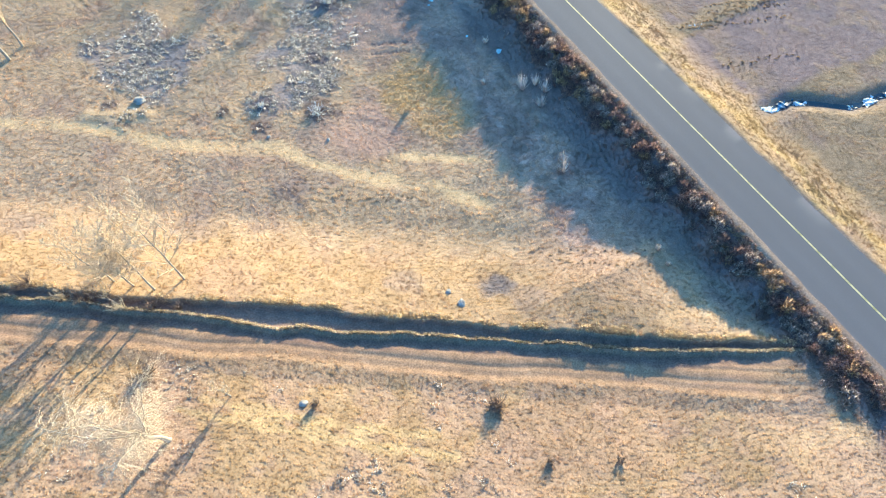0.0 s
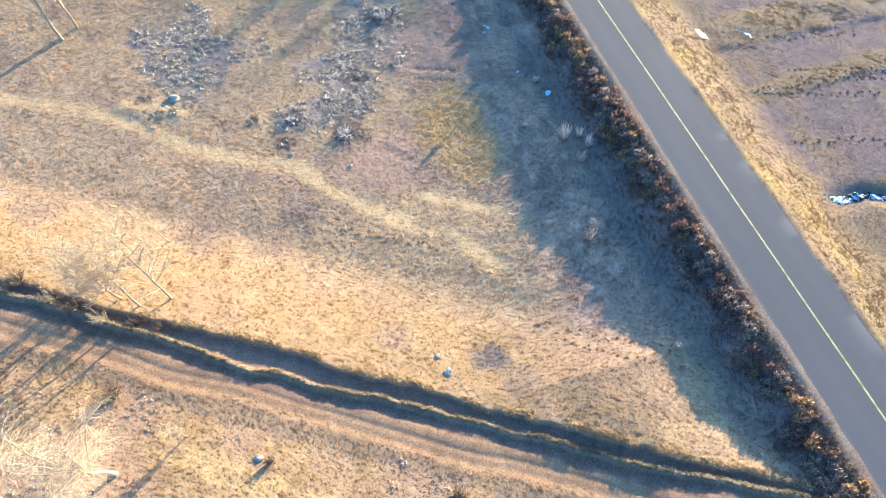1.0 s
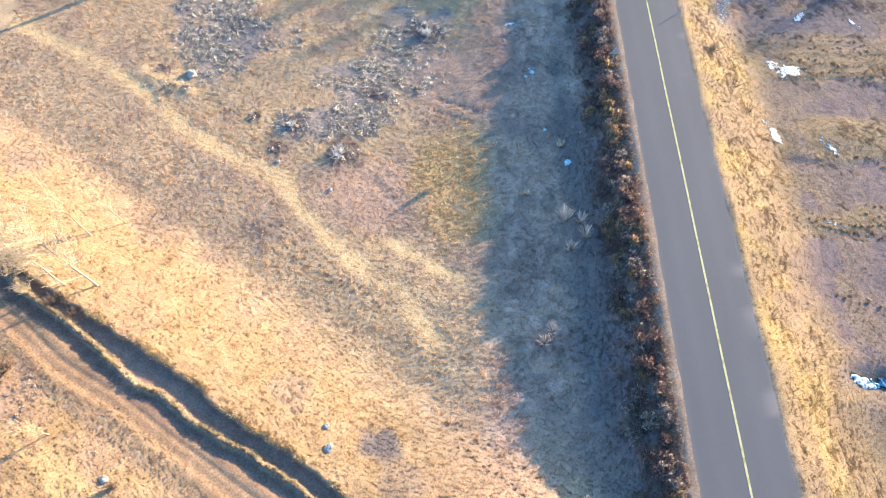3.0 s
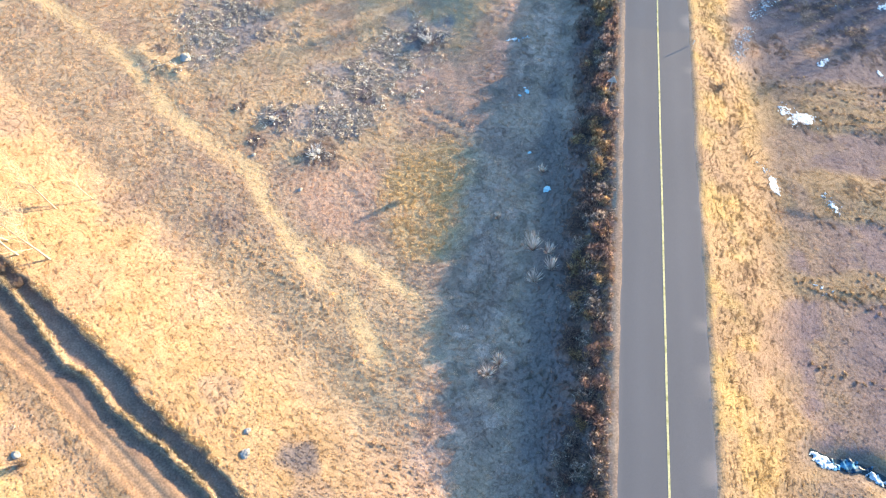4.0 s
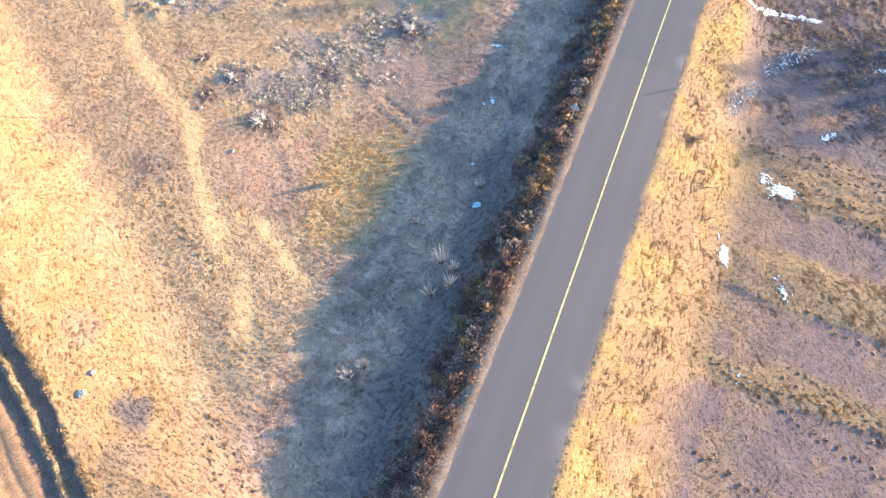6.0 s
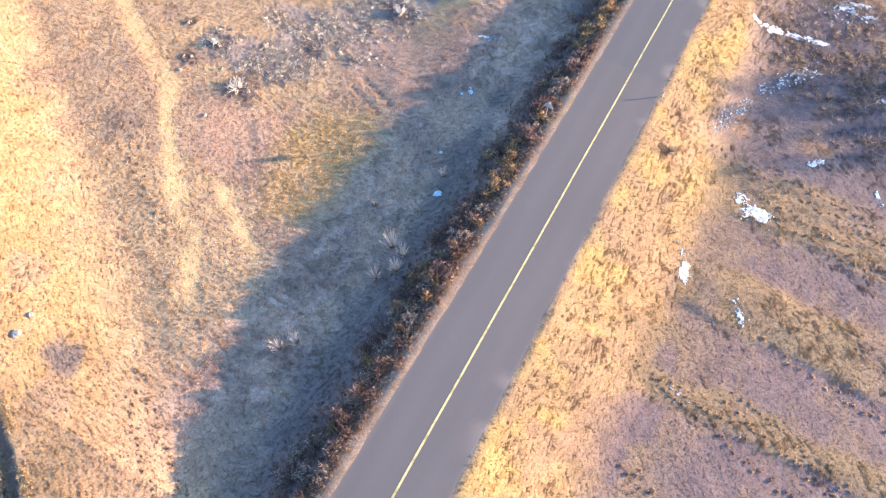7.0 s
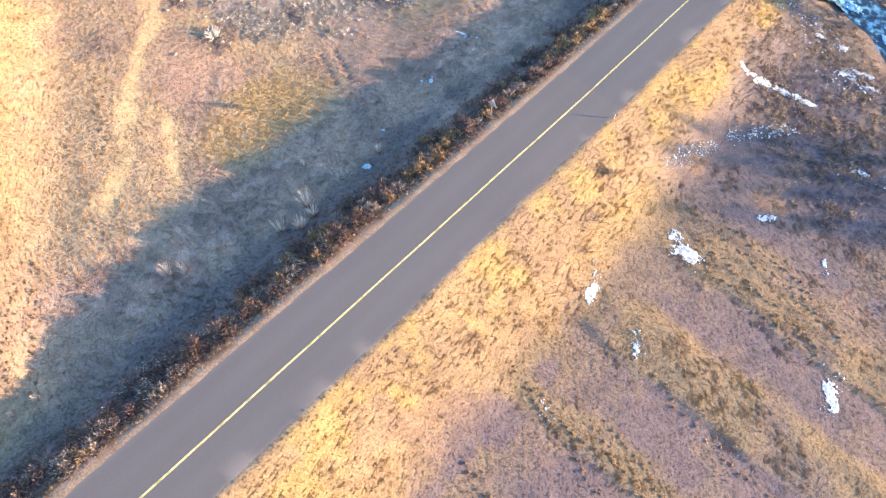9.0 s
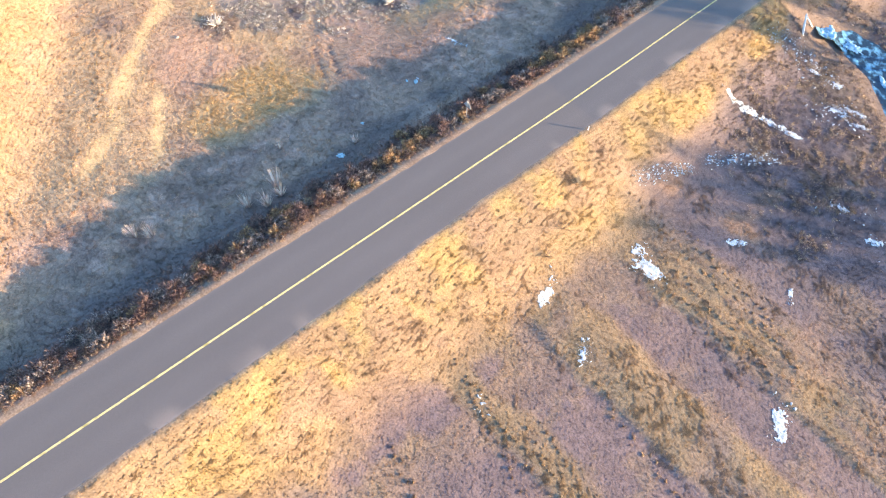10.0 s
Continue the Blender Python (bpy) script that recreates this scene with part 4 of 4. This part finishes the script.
for k, (bx, by) in enumerate(((-55.1, -7.6), (-53.0, -9.4), (-51.6, -10.4), (-50.2, -10.6))):
    shrub(bx, by, (1.2, 1.0, 1.3, 0.9)[k], 53 + k, M_TWIG if k % 2 else M_DARK_TWIG, ("tangled dark bush hanging over the ditch", "tangled pale leafless bush on the lip of the ditch")[k % 2], stems=34, flat=0.7)
shrub(-29.6, 3.0, 1.0, 36, M_GREY_STALK, "heap of bleached dead branches on a dark patch", "brush_heap", 34, 0.4)
shrub(-34.3, 6.0, 0.6, 37, M_GREY_STALK, "low heap of grey dead stalks on the field", "brush_heap", 30, 0.4)
shrub(-22.6, 18.8, 0.9, 38, M_GREY_STALK, "heap of grey dead branches on the field", "brush_heap", 36, 0.4)
shrub(8.0, 12.6, 1.1, 39, M_DARK_TWIG, "sparse dark leafless bush on the golden verge", stems=9)
shrub(8.9, 9.9, 0.9, 30, M_DARK_TWIG, "sparse dark leafless bush on the golden verge", stems=8)
shrub(6.1, 16.5, 0.8, 29, M_TWIG, "fine pale leafless bush on the golden verge", stems=24)


def reed_clump(x, y, size, seed):
    """A fan of stiff bleached leaves."""
    rng = np.random.default_rng(seed)
    n = 80
    w, out = rng.uniform(0, 2 * np.pi, n), np.sqrt(rng.uniform(0.02, 1, n))
    root = np.stack([np.cos(w), np.sin(w), w * 0], -1) * (0.14 * size * out)[:, None]
    tip = root + np.stack([np.cos(w) * out * 0.75 - 0.12, np.sin(w) * out * 0.75 + 0.1, 1.7 - 0.7 * out], -1) * (size * rng.uniform(0.6, 1.05, n))[:, None]
    side = np.stack([-np.sin(w), np.cos(w), w * 0], -1) * rng.uniform(0.025, 0.05, n)[:, None]
    verts = np.stack([root - side, root + side, tip], 1).reshape(-1, 3)
    col = np.array(((0.84, 0.66, 0.56), (0.70, 0.52, 0.44), (0.90, 0.76, 0.66)))[rng.integers(0, 3, n)]
    ob = array_mesh("reed_clump", verts, np.arange(3 * n).reshape(-1, 3), M_BLADE, np.repeat(col, 3, 0))
    ob.matrix_world = pose(x - 0.5, y - 0.2, ground_z(x - 0.5, y - 0.2) - 0.03)
    return tagged(ob, "pale pinkish reed clump in the shaded hollow", "reeds", "reed clumps")


for k, (sx, sy, ss) in enumerate(((-9.3, -2.9, 1.35), (-8.1, -3.2, 1.0), (-7.8, -4.6, 1.1), (-9.0, -5.8, 1.1), (-11.0, -12.9, 0.95), (-11.7, -13.9, 0.95), (-12.5, -0.5, 0.6), (-9.2, 5.0, 0.7), (-9.7, -24.7, 0.5), (-9.9, -26.2, 0.4))):
    reed_clump(sx, sy, ss, 40 + k)


# ---- stones, snow, ice ----
def boulder(x, y, size, seed, label):
    bm = bmesh.new()
    bmesh.ops.create_icosphere(bm, subdivisions=3, radius=1)
    for p in bm.verts:
        d = noise.noise(p.co * 1.3 + Vector((seed, 0, 0))) * 0.35 + noise.noise(p.co * 3.1 + Vector((0, seed, 0))) * 0.12
        p.co = p.co * (1 + d)
        p.co = Vector((p.co.x * size, p.co.y * size * 0.8, p.co.z * size * 0.45))
    me = bpy.data.meshes.new("boulder")
    bm.to_mesh(me)
    bm.free()
    me.materials.append(M_STONE)
    ob = new("boulder", me)
    ob.matrix_world = pose(x, y, ground_z(x, y) + size * 0.16, 0, 0, seed * 40)
    return tagged(ob, label, "stone", "field stones")


boulder(-27.6, -20.8, 0.24, 1, "grey field stone lying in dry grass")
boulder(-27.2, -22.2, 0.36, 2, "pale grey field stone lying in dry grass")
boulder(-44.7, 11.5, 0.6, 3, "grey weathered stone beside a grassy mound")
boulder(-40.3, -24.5, 0.3, 4, "pale stone half sunk in straw")
boulder(-34.9, 1.8, 0.2, 5, "small brown stone beside the footpath")
boulder(-30.0, -0.9, 0.2, 6, "small brown stone beside the footpath")


def patch(name, cx, cy, rx, ry, turn, seed, mat, label, category, rise=0.035, ragged=1.0, level=None):
    """A thin ragged sheet that lies on the ground, thick in its middle and thin at its rim."""
    step = 0.05 if max(rx, ry) < 1.3 else 0.08
    ca, sa = math.cos(radians(turn)), math.sin(radians(turn))
    z0 = ground_z(cx, cy)
    a, b = np.meshgrid(np.arange(-1.7 * rx, 1.7 * rx, step), np.arange(-1.7 * ry - 0.2, 1.7 * ry + 0.2, step))
    x, y = cx + a * ca - b * sa, cy + a * sa + b * ca
    tag = int(seed * 10) + 90
    body = 1 - (a / rx) ** 2 - (b / ry) ** 2 + ragged * (2.4 * (fbm(x, y, 0.55 * min(rx, ry) + 0.25, tag, 3) - 0.5) + 1.2 * (vnoise(x, y, 0.16, tag + 5) - 0.5) + 1.8 * (vnoise(x, y, 0.3, tag + 6) - 0.45))
    bed = terrain(x, y) + 0.015 if level is None else np.full(a.shape, level)
    z = bed + np.clip(body, -0.4, 1) * rise * (0.5 + 0.9 * vnoise(x, y, 0.3, 82))
    ny, nx = a.shape
    i = np.arange(nx * ny).reshape(ny, nx)
    quads = np.stack([i[:-1, :-1], i[:-1, 1:], i[1:, 1:], i[1:, :-1]], -1).reshape(-1, 4)
    keep = (body > 0.05).ravel()[quads].all(1)
    # only the largest connected island is kept
    tag_of = np.arange(nx * ny)
    inside = quads[keep]
    for _ in range(400):
        low = tag_of[inside].min(1)
        before = tag_of.copy()
        np.minimum.at(tag_of, inside.ravel(), np.repeat(low, 4))
        if (before == tag_of).all():
            break
    names, counts = np.unique(tag_of[inside[:, 0]], return_counts=True)
    keep[keep] = tag_of[inside[:, 0]] == names[counts.argmax()]
    used = np.unique(quads[keep])
    index = np.full(nx * ny, -1)
    index[used] = np.arange(len(used))
    pts = np.stack([x - cx, y - cy, z - z0], -1).reshape(-1, 3)[used]
    faces = [tuple(int(k) for k in q) for q in index[quads[keep]]]
    ob = mesh_object(name, pts, faces, mat, None, "", True)
    ob.matrix_world = Matrix.Translation((cx, cy, z0))
    return tagged(ob, label, category)


SNOW = [(15.3, 16.3, 1.5, 0.95, 10), (13.4, 17.2, 0.75, 0.5, 60), (18.5, 24.8, 0.9, 0.28, 50), (11.3, 7.4, 0.4, 0.85, 15), (16.5, 6.2, 0.7, 0.26, 110),
        (29.9, 13.8, 1.3, 0.5, 120), (8.9, 37.5, 1.6, 0.36, 12), (10.8, 38.4, 1.7, 0.38, 18), (12.8, 39.0, 1.5, 0.42, 14), (14.6, 39.4, 1.1, 0.3, 16), (16.2, 46.3, 1.3, 0.6, 25), (17.4, 47.5, 1.5, 0.3, 20), (18.8, 46.2, 0.8, 0.28, 30),
        (22.7, 35.7, 0.5, 0.3, 20), (26.7, 35.0, 0.7, 0.35, 40), (-13.4, 20.2, 1.1, 0.13, 20), (14.2, 49.4, 0.8, 0.35, 20), (11.7, 48.9, 0.6, 0.28, 20), (24.4, 24.2, 0.8, 0.2, 120)]
for k, (sx, sy, ra, rb, turn) in enumerate(SNOW):
    patch("snow_patch", sx, sy, ra, rb, turn, k * 1.7, M_SNOW, "thin patch of old snow lying in dry grass", "snow", 0.02, 0.6 if rb > 0.9 else 1.1)


def water_strip(name, points, width, drop, label, mat, head=1.0):
    """A flat ribbon of water or ice in its bed, that may begin narrow."""
    verts, faces = [], []
    path = []
    for (ax, ay), (bx, by) in zip(points, points[1:]):
        for k in range(6):
            path.append((ax + (bx - ax) * k / 6, ay + (by - ay) * k / 6))
    for i, (px, py) in enumerate(path):
        qx, qy = path[min(i + 1, len(path) - 1)]
        ox, oy = path[max(i - 1, 0)]
        d = Vector((qx - ox, qy - oy, 0)).normalized()
        w = width * (0.7 + 0.6 * float(vnoise(np.array([px]), np.array([py]), 1.5, 81)[0]))
        w *= min(1.0, head + (1 - head) * i / 14)
        side = np.array([-w, 0.0, w])
        z = float(terrain(px - d.y * side, py + d.x * side, False).mean()) + drop * min(1.0, 0.4 + w / width)
        verts += [(px - d.y * w, py + d.x * w, z), (px + d.y * w, py - d.x * w, z)]
    faces = [(2 * i, 2 * i + 1, 2 * i + 3, 2 * i + 2) for i in range(len(path) - 1)]
    return tagged(mesh_object(name, verts, faces, mat), label, "water", kind="structure")


M_WATER = material("dark_water", (0.03, 0.045, 0.055), 0.12, 0.1, 0.5)
water_strip("water", STREAM, 0.4, 0.02, "narrow dark stream half covered by ice", M_WATER)
water_strip("water", BROOK, 2.5, 0.12, "frozen brook with blue broken ice", M_ICE, 0.35)
for k, (sx, sy, ra, rb, turn) in enumerate(((12.2, -16.0, 1.0, 0.42, -15), (14.3, -16.1, 1.4, 0.45, 2), (16.2, -16.6, 0.9, 0.35, -22), (20.9, -19.4, 0.6, 0.35, -30), (23.6, -19.6, 1.5, 0.5, 0), (26.5, -19.8, 1.4, 0.4, -10))):
    patch("ice_sheet", sx, sy, ra, rb, turn, 30 + k * 1.3, M_SNOW if k % 2 == 0 else M_ICE, "bluish white ice along a narrow stream", "ice", 0.16, 0.8)
rng_ice = np.random.default_rng(9)
for k in range(22):
    f = rng_ice.uniform(0.3, 4.6)
    i = int(f)
    (ax, ay), (bx, by) = BROOK[i], BROOK[i + 1]
    mx, my = ax + (bx - ax) * (f - i), ay + (by - ay) * (f - i)
    off = min(0.3 + 0.4 * f, 1.3)
    px, py = mx + rng_ice.normal(0, off), my + rng_ice.normal(0, off)
    bed = float(terrain(np.array([mx]), np.array([my]), False)[0]) + 0.13
    patch("ice_floe", px, py, rng_ice.uniform(0.5, 1.3), rng_ice.uniform(0.3, 0.7), rng_ice.uniform(0, 180), 60 + k * 0.9, M_FLOE, "broken blue-white ice in the frozen brook", "ice", 0.10, 0.7, bed)


def snow_flecks():
    """Crumbs of snow caught between the tufts."""
    rng = np.random.default_rng(12)
    spots = []
    for ax, ay, bx, by, n, spread in ((8.6, 22.4, 11.0, 28.0, 110, 0.4), (11.2, 29.6, 15.4, 35.7, 130, 0.45), (10.5, 48.3, 13.5, 50, 60, 0.9), (14.5, 43.5, 18.5, 47.5, 60, 1.0), (6.0, 46, 7.4, 49.4, 45, 0.5), (8.0, 47.5, 10.5, 50.2, 45, 0.8), (21, 34, 27.5, 38, 30, 1.2), (10.0, 9.5, 11.0, 8.5, 10, 0.3), (15.8, 7.4, 16.6, 6.4, 16, 0.4), (29, 16, 30.5, 12.5, 20, 0.5), (-13.9, 19.9, -12.6, 20.5, 12, 0.2), (13.5, -2.0, 14.6, -2.4, 6, 0.3), (-12.3, 13.2, -11.4, 14.4, 6, 0.3)):
        for k in range(int(n * 2.4)):
            f = rng.uniform(0, 1)
            spots.append((ax + (bx - ax) * f + rng.normal(0, spread), ay + (by - ay) * f + rng.normal(0, spread), 0.025 + 0.15 * rng.uniform(0, 1) ** 3))
    for px, py, ra, rb, turn in SNOW:
        for k in range(16):
            w, e = rng.uniform(0, 2 * math.pi), rng.uniform(0.6, 1.5)
            a, b = ra * e * math.cos(w), rb * e * math.sin(w)
            ca, sa = math.cos(radians(turn)), math.sin(radians(turn))
            spots.append((px + a * ca - b * sa, py + a * sa + b * ca, rng.uniform(0.03, 0.13)))
    verts, faces = [], []
    for px, py, r in spots:
        start = len(verts)
        z = ground_z(px, py)
        squash, spin = rng.uniform(0.25, 0.8), rng.uniform(0, math.pi)
        for k in range(7):
            w, e = 2 * math.pi * k / 7, r * rng.uniform(0.5, 1.5)
            a, b = e * math.cos(w), e * math.sin(w) * squash
            verts.append((px + a * math.cos(spin) - b * math.sin(spin), py + a * math.sin(spin) + b * math.cos(spin), z + 0.02))
        verts.append((px, py, z + 0.07))
        faces += [(start + k, start + (k + 1) % 7, start + 7) for k in range(7)]
    return tagged(mesh_object("snow_flecks", verts, faces, M_SNOW), "crumbs of snow between dry tufts", "snow", kind="stuff")


snow_flecks()


# ---- roadside things ----
def box(x0, x1, y0, y1, z0, z1, verts, faces):
    n = len(verts)
    verts += [(x, y, z) for z in (z0, z1) for x, y in ((x0, y0), (x1, y0), (x1, y1), (x0, y1))]
    faces += [tuple(n + k for k in f) for f in ((3, 2, 1, 0), (4, 5, 6, 7), (0, 1, 5, 4), (1, 2, 6, 5), (2, 3, 7, 6), (3, 0, 4, 7))]


def road_sign(x, y, turn, label):
    sign = thing("road_sign", (x, y, ground_z(x, y)), label, "road sign", "warning signs", turn)
    pole = ([], [])
    tube([Vector((0, 0, -0.3)), Vector((0, 0, 1.0)), Vector((0, 0, 2.0))], [0.04, 0.04, 0.04], 10, *pole)
    mesh_object("pole", *pole, M_STEEL, sign, "thin upright metal pole", True)
    s, low, top = 0.45, 1.3, 2.08
    corners = [(-s, low), (s, low), (0, top)]
    verts = [(a, d, b) for d in (-0.075, -0.055) for a, b in corners]
    plate = mesh_object("plate", verts, [(0, 1, 2), (5, 4, 3), (0, 3, 4, 1), (1, 4, 5, 2), (2, 5, 3, 0)], M_PLATE, sign, "triangular metal plate")
    for k in range(3):
        a, b = corners[k], corners[(k + 1) % 3]
        rim = ([], [])
        tube([Vector((a[0], -0.08, a[1])), Vector((b[0], -0.08, b[1]))], [0.02, 0.02], 6, *rim)
        mesh_object("rim", *rim, M_STEEL, plate, "dull folded metal rim")
    bars = ([], [])
    box(-0.24, 0.24, -0.055, -0.03, 1.5, 1.55, *bars)
    box(-0.12, 0.12, -0.055, -0.03, 1.76, 1.81, *bars)
    mesh_object("bracket", *bars, M_STEEL, sign)
    foot = ([], [])
    tube([Vector((0, 0, -0.2)), Vector((0, 0, 0.1)), Vector((0, 0, 0.16))], [0.34, 0.3, 0.2], 9, *foot)
    mesh_object("footing", *foot, M_STONE, sign, "rough concrete footing")
    return sign


road_sign(-4.6, 13.35, 180, "triangular warning sign on a pole by the road")


def leaning_frame(foot_a, foot_b, top):
    """Two pale posts that lean against one another, tied with a short rail."""
    apex = Vector((top[0], top[1], ground_z(*top) + 1.0))
    base = Vector((foot_a[0], foot_a[1], ground_z(*foot_a)))
    frame_thing = thing("marker_frame", base, "two leaning white-painted posts by the frozen brook", "post")
    low = [base + Vector((0, 0, -0.2)), Vector((foot_b[0], foot_b[1], ground_z(*foot_b) - 0.2))]
    for k, start in enumerate(low):
        post = ([], [])
        end = apex + (apex - start).normalized() * 0.12
        tube([start - base, (start + end) / 2 - base, end - base], [0.13, 0.12, 0.09] if k == 0 else [0.08, 0.075, 0.06], 8, *post)
        mesh_object("post", *post, M_WHITE, frame_thing, "", True)
    rail = ([], [])
    tube([low[0].lerp(apex, 0.8) - base, low[1].lerp(apex, 0.8) - base], [0.04, 0.04], 6, *rail)
    mesh_object("rail", *rail, M_WHITE, frame_thing, "", True)


leaning_frame((8.14, 51.1), (8.1, 53.5), (7.0, 52.0))


def delineator(x, y):
    post = thing("delineator_post", (x, y, ground_z(x, y)), "short white marker post at the road's edge", "post")
    body = ([], [])
    tube([Vector((0, 0, -0.2)), Vector((0, 0, 0.45)), Vector((0, 0, 0.5))], [0.05, 0.045, 0.025], 8, *body)
    shaft = mesh_object("shaft", *body, M_WHITE, post, "", True)
    band = ([], [])
    tube([Vector((0, 0, 0.34)), Vector((0, 0, 0.42))], [0.053, 0.053], 8, *band)
    mesh_object("band", *band, M_STEEL, shaft, "dull reflective band")


delineator(3.25, 20.6)


def litter(x, y, size, seed):
    bm = bmesh.new()
    bmesh.ops.create_icosphere(bm, subdivisions=3, radius=1)
    for p in bm.verts:
        d = 0.8 * noise.noise(p.co * 2.2 + Vector((seed, 3, 0))) + 0.7 * noise.noise(p.co * 4.5 + Vector((0, seed, 1)))
        p.co = Vector((p.co.x * size * (1 + d), p.co.y * size * 0.7 * (1 + d), max(p.co.z, -0.3) * size * 0.4 * (1 + d)))
    me = bpy.data.meshes.new("plastic_bag")
    bm.to_mesh(me)
    bm.free()
    me.materials.append(M_PLASTIC)
    ob = new("plastic_bag", me)
    ob.matrix_world = pose(x, y, ground_z(x, y) + size * 0.12, 0, 0, seed * 50)
    return tagged(ob, "crumpled pale blue plastic bag lying in grass", "litter", "litter")


litter(-9.15, 2.9, 0.32, 1)
litter(-11.9, 13.6, 0.22, 2)
litter(-12.5, 13.0, 0.14, 3)
litter(-11.0, 6.6, 0.15, 4)
